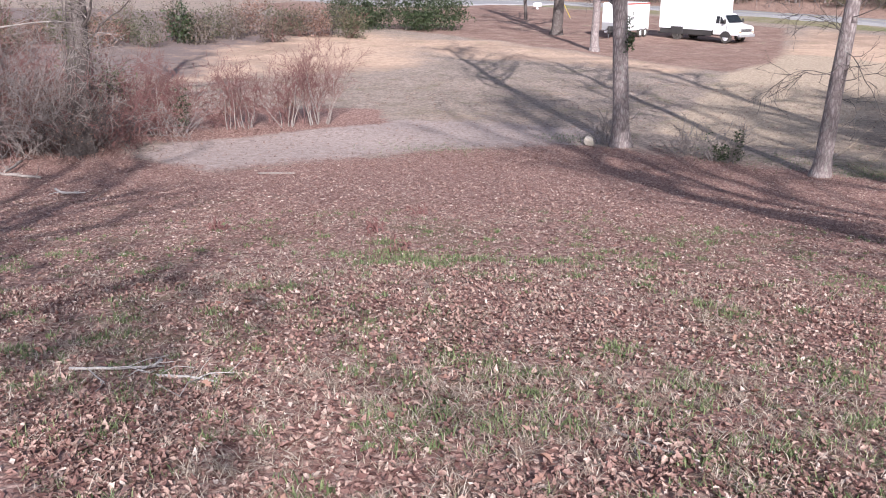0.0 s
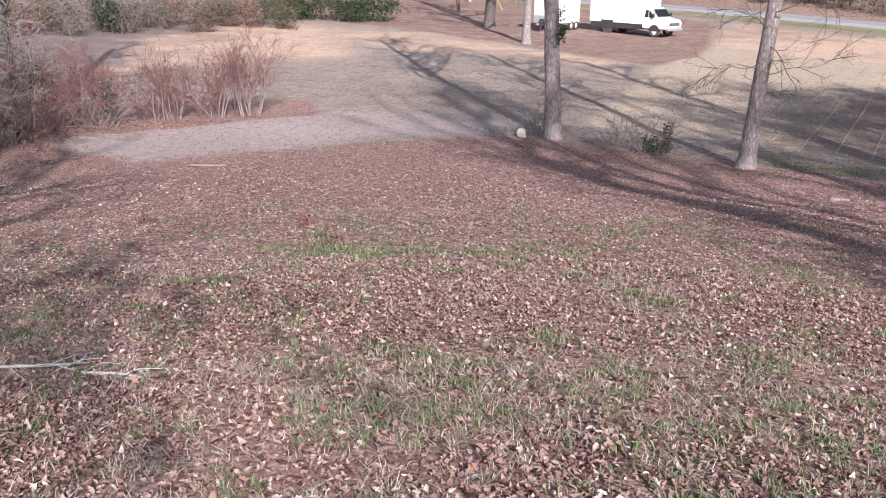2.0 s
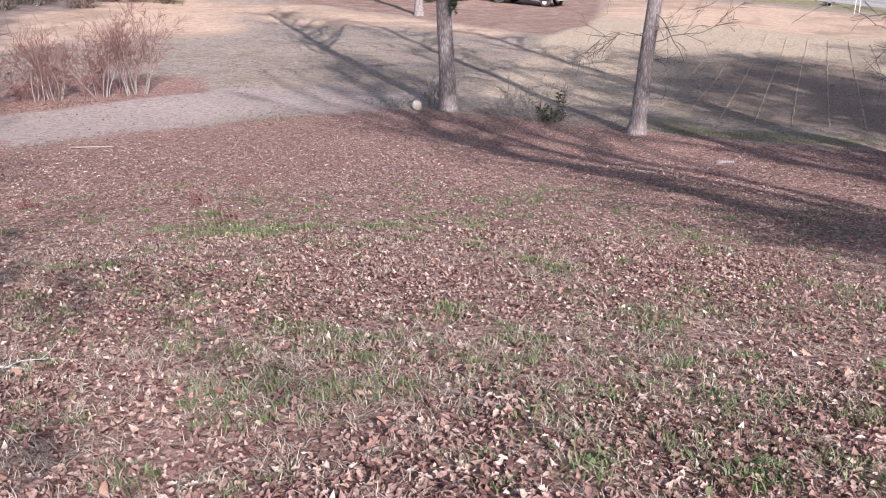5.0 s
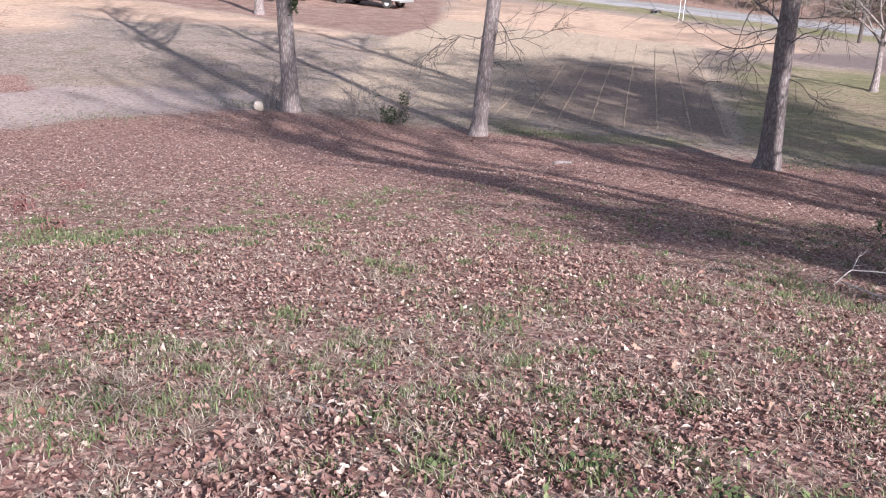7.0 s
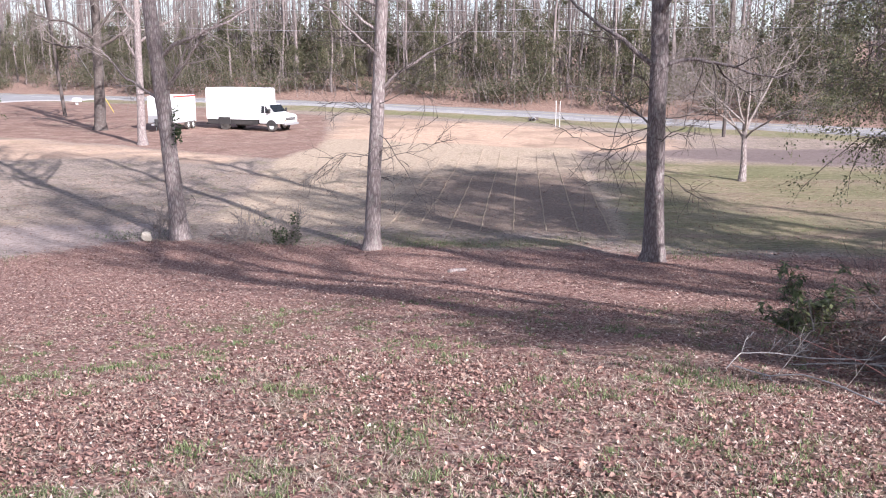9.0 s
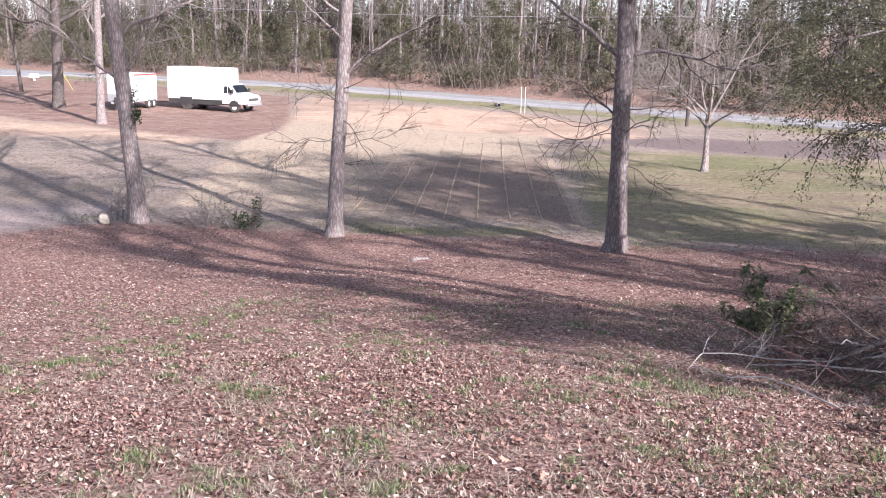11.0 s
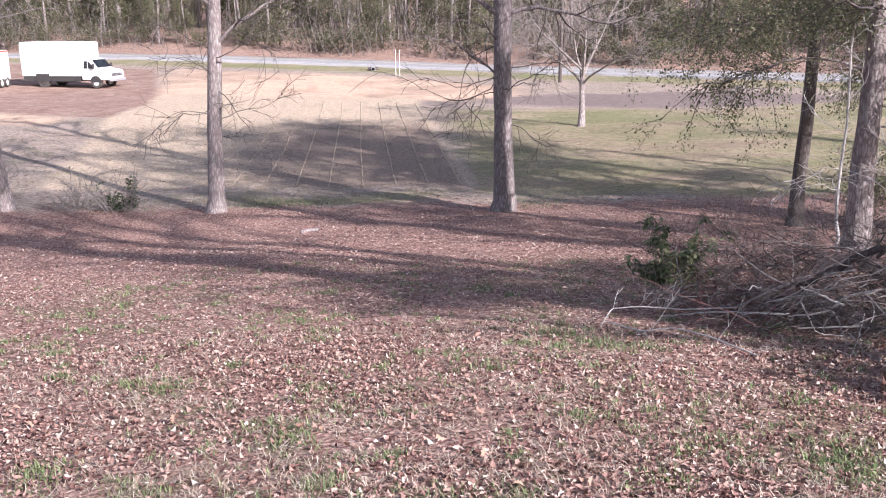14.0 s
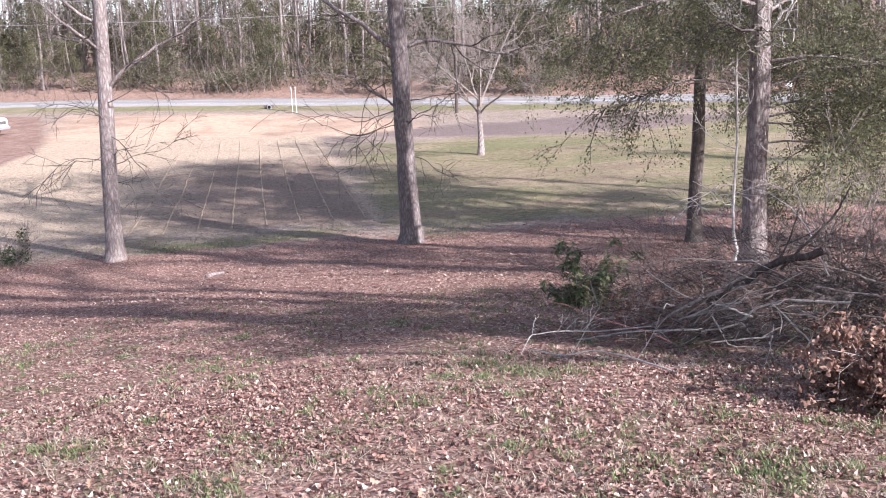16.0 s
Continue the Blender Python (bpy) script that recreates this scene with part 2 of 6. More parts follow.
def leaf_material(name, stops, rough=0.6, thin=0.25, spec=0.3, mottle=0.0):
    m = Nodes(name, rough, 0, spec)
    g = m.t.nodes.new("ShaderNodeNewGeometry")
    col = m.ramp(g.outputs["Random Per Island"], *stops)
    col = m.mix(m.math("MULTIPLY", m.noise(30, 3, 0.7), 0.5), col, m.mix(0.45, col, (0.05, 0.035, 0.03)))
    if mottle:
        col = m.mix(m.ramp(m.noise(mottle, 4, 0.75), (0.40, (1, 1, 1)), (0.58, (0, 0, 0))), col, m.mix(0.45, col, (0.12, 0.065, 0.055)))
    m.colour(col)
    if thin:
        m.b.inputs["Subsurface Weight"].default_value = 0.0
        tr = m.node("ShaderNodeBsdfTranslucent", Color=col)
        mx = m.node("ShaderNodeMixShader", Fac=thin)
        out = m.t.nodes["Material Output"]
        m.link(m.b.outputs[0], mx.inputs[1])
        m.link(tr.outputs[0], mx.inputs[2])
        m.link(mx.outputs[0], out.inputs["Surface"])
    return m.m


def paint_material(name, col, rough=0.35, dirt=0.15, metal=0.0):
    m = Nodes(name, rough, metal, 0.5)
    d = m.noise(1.6, 6, 0.65)
    f = m.noise(14, 4, 0.7)
    k = m.math("MULTIPLY", m.math("MULTIPLY", d, f), dirt * 3, True)
    m.colour(m.mix(k, col, (0.22, 0.19, 0.16)))
    m.put(m.b.inputs["Roughness"], m.math("ADD", m.math("MULTIPLY", d, 0.25), rough - 0.1, True))
    return m.m


BARK = bark_material("bark_grey_brown", (0.07, 0.055, 0.053), (0.32, 0.265, 0.255), (0.58, 0.52, 0.50), 15, 0.04, 0.55)
BARK_MID = bark_material("bark_furrowed", (0.05, 0.039, 0.039), (0.235, 0.195, 0.192), (0.47, 0.42, 0.415), 15, 0.04, 0.5)
BARK_DARK = bark_material("bark_dark", (0.04, 0.032, 0.03), (0.11, 0.092, 0.085), (0.20, 0.175, 0.16), 24)
BARK_BLACK = bark_material("bark_blackened", (0.022, 0.017, 0.016), (0.06, 0.048, 0.045), (0.12, 0.10, 0.095), 24, 0.01, 0.05)
BARK_PALE = bark_material("bark_pale", (0.16, 0.135, 0.12), (0.34, 0.30, 0.27), (0.52, 0.48, 0.44), 22, 0.008)
TWIG = bark_material("twig_bark", (0.15, 0.125, 0.115), (0.30, 0.26, 0.24), (0.46, 0.415, 0.385), 40, 0.002, 0.1)
TWIG_RED = bark_material("twig_reddish", (0.115, 0.055, 0.052), (0.24, 0.118, 0.108), (0.36, 0.205, 0.187), 40, 0.002, 0.0)
TWIG_WHITE = bark_material("twig_weathered", (0.30, 0.28, 0.26), (0.50, 0.47, 0.44), (0.68, 0.65, 0.61), 40, 0.002, 0.0)
WOODS_BARK = bark_material("woods_bark", (0.09, 0.073, 0.07), (0.25, 0.21, 0.20), (0.46, 0.405, 0.38), 6, 0.03, 0.4)
CEDAR_GREEN = leaf_material("woods_evergreen_leaf", ((0.0, (0.10, 0.108, 0.062)), (0.5, (0.175, 0.178, 0.10)), (0.85, (0.25, 0.235, 0.15)), (1.0, (0.34, 0.28, 0.205))), 0.7, 0.5)

LITTER = leaf_material("fallen_leaf", ((0.0, (0.11, 0.05, 0.045)), (0.25, (0.255, 0.138, 0.115)), (0.60, (0.435, 0.272, 0.222)), (0.88, (0.59, 0.43, 0.35)), (1.0, (0.80, 0.68, 0.58))), 0.6, 0.15, 0.3, 70.0)
DEAD_LEAF = leaf_material("hanging_dead_leaf", ((0.0, (0.11, 0.055, 0.042)), (0.5, (0.27, 0.15, 0.11)), (1.0, (0.50, 0.33, 0.25))), 0.6, 0.3)
OAK_GREEN = leaf_material("evergreen_oak_leaf", ((0.0, (0.085, 0.10, 0.055)), (0.5, (0.18, 0.195, 0.105)), (0.9, (0.27, 0.27, 0.15)), (1.0, (0.36, 0.32, 0.17))), 0.45, 0.45, 0.4)
SPRIG_GREEN = leaf_material("fresh_evergreen_leaf", ((0.0, (0.06, 0.08, 0.04)), (0.6, (0.16, 0.20, 0.095)), (1.0, (0.36, 0.39, 0.18))), 0.4, 0.35, 0.45)
HOLLY_GREEN = leaf_material("broadleaf_green", ((0.0, (0.030, 0.050, 0.022)), (0.6, (0.058, 0.088, 0.038)), (1.0, (0.11, 0.14, 0.065))), 0.45, 0.25, 0.4)
SCRUB_LEAF = leaf_material("dry_scrub_leaf", ((0.0, (0.09, 0.068, 0.05)), (0.5, (0.17, 0.132, 0.098)), (1.0, (0.27, 0.215, 0.16))), 0.7, 0.3)
WOODS_GREEN = leaf_material("woods_undergrowth_leaf", ((0.0, (0.085, 0.088, 0.052)), (0.45, (0.15, 0.155, 0.088)), (0.8, (0.21, 0.19, 0.13)), (1.0, (0.28, 0.225, 0.175))), 0.7, 0.45)
GRASS_STRAW = leaf_material("straw_grass", ((0.0, (0.24, 0.17, 0.125)), (0.5, (0.47, 0.375, 0.285)), (1.0, (0.74, 0.65, 0.54))), 0.6, 0.3)
GRASS_GREEN = leaf_material("green_grass", ((0.0, (0.085, 0.12, 0.05)), (0.6, (0.175, 0.235, 0.095)), (1.0, (0.33, 0.38, 0.18))), 0.5, 0.3)

WHITE_PAINT = paint_material("white_vehicle_paint", (0.82, 0.82, 0.82), 0.35, 0.10)
BLACK_TRIM = paint_material("black_trim", (0.022, 0.022, 0.024), 0.55, 0.15)
GREY_TRIM = paint_material("grey_metal", (0.42, 0.42, 0.43), 0.4, 0.15, 0.4)
RED_TRIM = paint_material("faded_red_paint", (0.40, 0.07, 0.05), 0.5, 0.15)
RUBBER = paint_material("tyre_rubber", (0.028, 0.026, 0.025), 0.85, 0.3)
YELLOW_PAINT = paint_material("yellow_plastic", (0.62, 0.46, 0.06), 0.5, 0.1)
LAMP_AMBER = paint_material("amber_lens", (0.55, 0.20, 0.03), 0.25, 0.05)
LAMP_CLEAR = paint_material("clear_lens", (0.65, 0.67, 0.68), 0.15, 0.05)
_g = Nodes("vehicle_glass", 0.06, 0, 0.6)
_g.colour((0.03, 0.035, 0.04))
GLASS = _g.m
_r = Nodes("pale_rock", 0.85)
_r.colour(_r.ramp(_r.noise(6, 6, 0.7), (0.3, (0.42, 0.36, 0.28)), (0.7, (0.66, 0.60, 0.52))))
_r.bump(_r.noise(18, 5, 0.7), 0.6, 0.03)
ROCK = _r.m


def ground_material():
    """One sheet with its zones blended: leaf litter, dead lawn, bare earth, tilled plot, green lawn."""
    m = Nodes("ground_cover", 0.95, 0, 0.12)

    def zone(name):
        a = m.t.nodes.new("ShaderNodeAttribute")
        a.attribute_name = name
        s = m.node("ShaderNodeSeparateColor", Color=a.outputs["Color"])
        return s.outputs

    za, zb, zc, zd = zone("zone_a"), zone("zone_b"), zone("zone_c"), zone("zone_d")
    n1, n2 = m.noise(0.55, 6, 0.65), m.noise(3.0, 5, 0.7)
    wander = m.math("ADD", m.math("MULTIPLY", n1, 1.0), m.math("MULTIPLY", n2, 1.1))
    wander = m.math("SUBTRACT", wander, 1.05)

    def edge(s, wide=3.0, k=1.0):
        return m.math("ADD", m.math("MULTIPLY", m.math("SUBTRACT", m.math("ADD", s, m.math("MULTIPLY", wander, k)), 0.5), wide), 0.5, True)

    fine = m.noise(55, 4, 0.75)
    mid = m.noise(9, 5, 0.7)
    big = m.noise(0.25, 4, 0.6)
    blade = m.noise(1.0, 3, 0.7, m.coords((140, 22, 60)))
    # dead lawn
    lawn = m.ramp(m.math("ADD", m.math("MULTIPLY", mid, 0.55), m.math("MULTIPLY", fine, 0.5)), (0.36, (0.13, 0.10, 0.085)), (0.5, (0.315, 0.245, 0.205)), (0.65, (0.54, 0.445, 0.375)))
    lawn = m.mix(m.math("MULTIPLY", m.ramp(n1, (0.4, (0, 0, 0)), (0.68, (1, 1, 1))), 0.35), lawn, (0.20, 0.165, 0.13))
    speck = m.ramp(m.noise(4.5, 6, 0.8, None, 0.6), (0.40, (1, 1, 1)), (0.52, (0, 0, 0)))
    clump = m.noise(1.1, 5, 0.7)
    lawn = m.mix(m.math("MULTIPLY", speck, 0.55), lawn, (0.135, 0.115, 0.08))
    lawn = m.mix(m.math("MULTIPLY", m.ramp(clump, (0.52, (0, 0, 0)), (0.66, (1, 1, 1))), 0.35), lawn, (0.17, 0.145, 0.095))
    # leaf litter: cells about as big as a leaf, in two layers
    c1, c2 = m.cells(21), m.cells(34, m.coords((1, 1.3, 1)))
    s1 = m.node("ShaderNodeSeparateColor", Color=c1.outputs["Color"])
    s2 = m.node("ShaderNodeSeparateColor", Color=c2.outputs["Color"])
    pick = m.math("ADD", m.math("MULTIPLY", s1.outputs[0], 0.6), m.math("MULTIPLY", s2.outputs[1], 0.4))
    litter = m.ramp(pick, (0.12, (0.16, 0.085, 0.072)), (0.4, (0.31, 0.180, 0.150)), (0.62, (0.45, 0.292, 0.24)), (0.85, (0.58, 0.42, 0.345)))
    litter = m.mix(m.math("MULTIPLY", m.ramp(c1.outputs["Distance"], (0.25, (0, 0, 0)), (0.62, (1, 1, 1))), 0.45), litter, (0.12, 0.065, 0.055))
    straw = m.ramp(blade, (0.35, (0.12, 0.09, 0.055)), (0.65, (0.40, 0.32, 0.22)))
    green = m.ramp(blade, (0.35, (0.045, 0.055, 0.02)), (0.7, (0.13, 0.16, 0.055)))
    thin = m.ramp(m.math("ADD", m.math("MULTIPLY", n1, 0.6), m.math("MULTIPLY", n2, 0.4)), (0.50, (0, 0, 0)), (0.63, (1, 1, 1)))
    litter = m.mix(m.math("MULTIPLY", thin, m.math("MULTIPLY", za[2], 0.75)), litter, m.mix(0.5, straw, green))
    # the other covers
    earth = m.ramp(m.math("ADD", m.math("MULTIPLY", mid, 0.5), m.math("MULTIPLY", n1, 0.5)), (0.3, (0.15, 0.088, 0.070)), (0.5, (0.30, 0.195, 0.155)), (0.68, (0.46, 0.345, 0.285)))
    earth = m.mix(m.math("MULTIPLY", m.ramp(m.noise(1.7, 6, 0.8, None, 0.5), (0.42, (1, 1, 1)), (0.55, (0, 0, 0))), 0.45), earth, (0.13, 0.08, 0.065))
    orange = m.ramp(m.math("ADD", m.math("MULTIPLY", fine, 0.4), m.math("MULTIPLY", n2, 0.6)), (0.34, (0.36, 0.235, 0.165)), (0.66, (0.70, 0.52, 0.385)))
    tilled = m.ramp(m.math("ADD", m.math("MULTIPLY", fine, 0.5), m.math("MULTIPLY", mid, 0.5)), (0.36, (0.25, 0.19, 0.14)), (0.5, (0.46, 0.36, 0.265)), (0.64, (0.66, 0.54, 0.41)))
    soil_and_shade = m.ramp(m.math("ADD", m.math("MULTIPLY", fine, 0.4), m.math("MULTIPLY", mid, 0.6)), (0.34, (0.085, 0.060, 0.052)), (0.55, (0.185, 0.135, 0.115)), (0.70, (0.30, 0.228, 0.19)))
    grass = m.ramp(m.math("ADD", m.math("MULTIPLY", n2, 0.7), m.math("MULTIPLY", fine, 0.35)), (0.38, (0.125, 0.125, 0.06)), (0.52, (0.24, 0.205, 0.125)), (0.68, (0.38, 0.31, 0.215)))
    streak = m.noise(1.0, 5, 0.65, m.coords((0.12, 0.42, 1)), 0.4)
    grass = m.mix(m.math("MULTIPLY", m.ramp(big, (0.38, (0, 0, 0)), (0.56, (1, 1, 1))), 0.55), grass, (0.34, 0.28, 0.19))
    grass = m.mix(m.math("MULTIPLY", m.ramp(streak, (0.54, (0, 0, 0)), (0.64, (1, 1, 1))), 0.75), grass, (0.25, 0.185, 0.14))
    grass = m.mix(m.math("MULTIPLY", m.ramp(streak, (0.40, (1, 1, 1)), (0.53, (0, 0, 0))), 0.5), grass, m.ramp(mid, (0.35, (0.085, 0.105, 0.04)), (0.65, (0.185, 0.205, 0.09))))
    grass = m.mix(m.math("MULTIPLY", speck, 0.45), grass, (0.10, 0.095, 0.05))
    sandy = m.ramp(m.math("ADD", m.math("MULTIPLY", mid, 0.5), m.math("MULTIPLY", fine, 0.5)), (0.36, (0.22, 0.165, 0.145)), (0.5, (0.405, 0.325, 0.29)), (0.66, (0.56, 0.47, 0.425)))
    sandy = m.mix(m.math("MULTIPLY", speck, 0.4), sandy, (0.17, 0.13, 0.11))
    tilled = m.mix(m.math("MULTIPLY", speck, 0.3), tilled, (0.17, 0.13, 0.10))
    orange = m.mix(m.math("MULTIPLY", m.ramp(m.noise(0.16, 5, 0.65, None, 0.8), (0.46, (0, 0, 0)), (0.62, (1, 1, 1))), 0.6), orange, m.ramp(mid, (0.35, (0.17, 0.115, 0.09)), (0.65, (0.33, 0.235, 0.18))))
    far_wander = m.math("MULTIPLY", m.math("SUBTRACT", m.noise(0.11, 5, 0.7, None, 0.5), 0.5), 1.9)
    mould = m.ramp(m.math("ADD", m.math("MULTIPLY", fine, 0.5), m.math("MULTIPLY", n2, 0.5)), (0.3, (0.125, 0.095, 0.088)), (0.7, (0.27, 0.212, 0.192)))
    bank = m.ramp(m.math("ADD", m.math("MULTIPLY", n2, 0.6), m.math("MULTIPLY", pick, 0.4)), (0.28, (0.12, 0.07, 0.056)), (0.5, (0.29, 0.19, 0.15)), (0.72, (0.45, 0.33, 0.265)))
    col = lawn
    col = m.mix(edge(zb[1], 2.0), col, grass)
    col = m.mix(edge(m.math("ADD", za[1], far_wander), 1.3), col, orange)
    col = m.mix(edge(zc[1], 2.0, 0.9), col, tilled)
    # the beds' dark colour, with part of the shade over the plot mixed in
    col = m.mix(m.math("MULTIPLY", edge(zd[0], 1.5, 1.2), 0.72), col, soil_and_shade)
    col = m.mix(edge(zb[0], 3.0), col, earth)
    col = m.mix(m.math("MULTIPLY", edge(zd[1], 2.5, 3.0), 0.33), col, m.ramp(mid, (0.35, (0.10, 0.125, 0.045)), (0.65, (0.25, 0.255, 0.12))))
    col = m.mix(edge(zb[2], 2.0), col, mould)
    col = m.mix(edge(zc[2], 3.0), col, sandy)
    col = m.mix(edge(zc[0], 3.0), col, bank)
    col = m.mix(edge(za[0], 4.0), col, litter)
    m.colour(col)
    h = m.math("ADD", m.math("MULTIPLY", m.math("SUBTRACT", 1.0, c1.outputs["Distance"]), 0.5), m.math("MULTIPLY", mid, 0.5))
    h = m.math("ADD", h, m.math("MULTIPLY", fine, 0.35))
    m.bump(h, 0.7, 0.05)
    return m.m


GROUND = ground_material()
_a = Nodes("worn_asphalt", 0.85, 0, 0.3)
_a.colour(_a.ramp(_a.math("ADD", _a.math("MULTIPLY", _a.noise(40, 4, 0.8), 0.5), _a.math("MULTIPLY", _a.noise(0.6, 5, 0.6), 0.5)), (0.3, (0.22, 0.212, 0.21)), (0.7, (0.37, 0.357, 0.352))))
_a.bump(_a.noise(90, 3, 0.8), 0.4, 0.01)
ASPHALT = _a.m
LINE_PAINT = paint_material("road_line_paint", (0.62, 0.55, 0.30), 0.6, 0.3)
LINE_WHITE = paint_material("road_edge_paint", (0.70, 0.70, 0.68), 0.6, 0.3)

# ---- the ground ----
LEAF_EDGE = np.array([(-180, 24), (-70, 35), (-51, 34), (-47.5, 27.5), (-44, 25.2), (-38, 26.0), (-32, 27.8), (-22, 30.3), (-13, 28.8), (-7, 27.8), (0, 27.0), (5, 27.3), (10.6, 26.8), (18, 27.6), (28, 30), (40, 32), (60, 33), (180, 24)], float)


def poly_in(x, y, corners):
    """Signed distance to a polygon, positive inside."""
    best, inside = np.full(np.shape(x), 1e9), np.zeros(np.shape(x), bool)
    for (ax, ay), (bx, by) in zip(corners, corners[1:] + corners[:1]):
        dx, dy = bx - ax, by - ay
        t = np.clip(((x - ax) * dx + (y - ay) * dy) / (dx * dx + dy * dy), 0, 1)
        best = np.minimum(best, np.hypot(x - ax - t * dx, y - ay - t * dy))
        cross = (ay > y) != (by > y)
        inside ^= cross & (x < dx * (y - ay) / (dy if abs(dy) > 1e-9 else 1e-9) + ax)
    return np.where(inside, best, -best)


def leaf_mask(x, y):
    r, az = np.hypot(x, y), np.degrees(np.arctan2(x, y))
    a = 1 - sst(-3.0, 3.0, r - np.interp(az, LEAF_EDGE[:, 0], LEAF_EDGE[:, 1]))
    # leaves lie under the row of bare shrubs as well
    bed = poly_in(x, y, [(-31, 15), (-24.0, 19.5), (-21.0, 23.6), (-18.6, 28.6), (-20.5, 31.2), (-25.5, 28.5), (-31, 24), (-40, 18), (-40, 12)])
    return np.maximum(a, sst(-0.8, 0.8, bed))


def build_ground():
    n = 400
    u = np.linspace(-1, 1, n)
    gx = 20 * np.sinh(u * 4.0)
    gy = 25 + 20 * np.sinh(u * 4.0)
    X, Y = np.meshgrid(gx, gy)
    x, y = X.ravel(), Y.ravel()
    z = gz(x, y)
    i = np.arange(n - 1)[:, None] * n + np.arange(n - 1)[None]
    f = np.stack([i, i + 1, i + n + 1, i + n], -1).reshape(-1, 4)
    rng = rng_of(3)
    z = z + rng.normal(0, 0.008, len(z))
    me = smooth(mesh_np("ground", np.stack([x, y, z], 1), f))
    off = road_off(x, y)
    r, az = np.hypot(x, y), np.degrees(np.arctan2(x, y))
    leaf = leaf_mask(x, y)
    orange = np.maximum(sst(-3, 3, poly_in(x, y, [(-60, 30), (-33, 33), (-27, 44), (-33, 57), (-46, 62), (-80, 50)])), 0)
    orange = np.maximum(orange, sst(-2, 2, poly_in(x, y, [(-11, 58), (5, 57.5), (12, 58), (14, 66), (2, 78), (-12, 84)])))
    # pale strip painted in for the sunlit band across the lawn
    orange = np.maximum(orange, 0.95 * sst(-1.5, 1.5, poly_in(x, y, [(-36, 57), (-31, 61), (-21.5, 56.5), (-13, 52), (-14, 49.5), (-22, 50.5), (-28, 50)])))
    straw = sst(-1, 1, poly_in(x, y, [(-70, -20), (30, -20), (30, 16), (0, 15), (-12, 14), (-70, 14)]))
    earth = sst(-1.2, 1.2, poly_in(x, y, [(-75, 84), (-44, 66), (-31, 61.5), (-21.5, 57.0), (-11.5, 51.2), (-10.2, 58), (-11, 66), (-14, 84), (-40, 100), (-75, 115)]))
    lawn = np.maximum(sst(-2.5, 2.5, poly_in(x, y, [(4.6, 28.5), (17, 25), (60, 16), (60, 38), (34, 55), (24, 50), (6.6, 53)])), 0.72 * sst(-12.5, -7.5, off) * (1 - sst(3.2, 5, off)))
    lawn = np.maximum(lawn, sst(-1.5, 1.5, poly_in(x, y, [(-3, 27), (2.5, 26.6), (4, 29), (-2.5, 29.6)])) * 0.8)
    mould = np.maximum(0.75 * sst(-3, 3, poly_in(x, y, [(-70, 22), (-35, 29), (-34, 36), (-41, 45), (-43, 55), (-41, 61), (-52, 76), (-95, 60)])), np.maximum(sst(-2, 2, poly_in(x, y, [(9, 56), (15, 52), (24, 50.5), (34, 53), (27, 60), (13, 60)])), 0.5 * sst(-2, 2, poly_in(x, y, [(5.5, 48), (8, 48), (10, 58), (5.8, 57)]))))
    bank = sst(4, 6, off)
    tilled = sst(-0.7, 0.7, poly_in(x, y, [(-9.5, 32), (4.75, 29.6), (6.0, 58.6), (-10.4, 63.5), (-11.3, 51.5)]))
    sandy = sst(-1.4, 1.4, poly_in(x, y, [(-21.5, 19.2), (-17.5, 17.8), (-14.5, 24.5), (-9.8, 29.0), (-11.5, 31.5), (-18.5, 30.2), (-20.2, 25), (-22.2, 21.5)]))
    # darker beds on the right; the soft fade also paints in the plot's shade
    soil_and_shade = sst(-0.2, 0.2, 4.62 - x + 0.03 * (y - 32)) * sst(-0.9, 0.9, y - 30.6 + 0.3 * x) * (1 - sst(-5, 5, y - 47)) * sst(-6.5, 0.5, x)
    verge = sst(-8.8, -7.6, off) * (1 - sst(-4.6, -3.8, off))
    for name, cols in (("zone_d", (soil_and_shade, verge, verge * 0)), ("zone_a", (leaf, orange, straw)), ("zone_b", (earth, lawn, mould)), ("zone_c", (bank, tilled, sandy))):
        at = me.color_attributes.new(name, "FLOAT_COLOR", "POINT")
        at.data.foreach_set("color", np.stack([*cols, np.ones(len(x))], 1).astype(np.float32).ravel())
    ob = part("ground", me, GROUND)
    return tagged(ob, "knoll with brown fallen leaves running down to pale winter grass", "ground", kind="structure")


ground = build_ground()


def strip(name, xs, left, right, up, material, parent=None, thick=0.0, cells=1):
    """A strip along the road between two offsets from its middle line."""
    xs = np.asarray(xs, float)
    slope = (road_y(xs + 1) - road_y(xs - 1)) / 2
    nx, ny = -slope / np.sqrt(1 + slope**2), 1 / np.sqrt(1 + slope**2)
    cols = []
    for k in np.linspace(left, right, cells + 1):
        px, py = xs + nx * k, road_y(xs) + ny * k
        base = gz(xs + nx * 3.3, road_y(xs) + ny * 3.3) * 0.5 + gz(xs - nx * 3.3, road_y(xs) - ny * 3.3) * 0.5
        cols.append(np.stack([px, py, base + up + 0.06 * (1 - (k / 3.4) ** 2)], 1))
    # skirts turn the sheet into a slab
    cols = [cols[0] - (0, 0, 0.35)] + cols + [cols[-1] - (0, 0, 0.35)] if thick else cols
    n, m = len(xs), len(cols)
    v = np.concatenate(cols)
    f = np.array([[c * n + i, c * n + i + 1, (c + 1) * n + i + 1, (c + 1) * n + i] for c in range(m - 1) for i in range(n - 1)])
    return part(name, mesh_np(name, v, f), material, parent)


road_xs = np.linspace(-230, 140, 240)
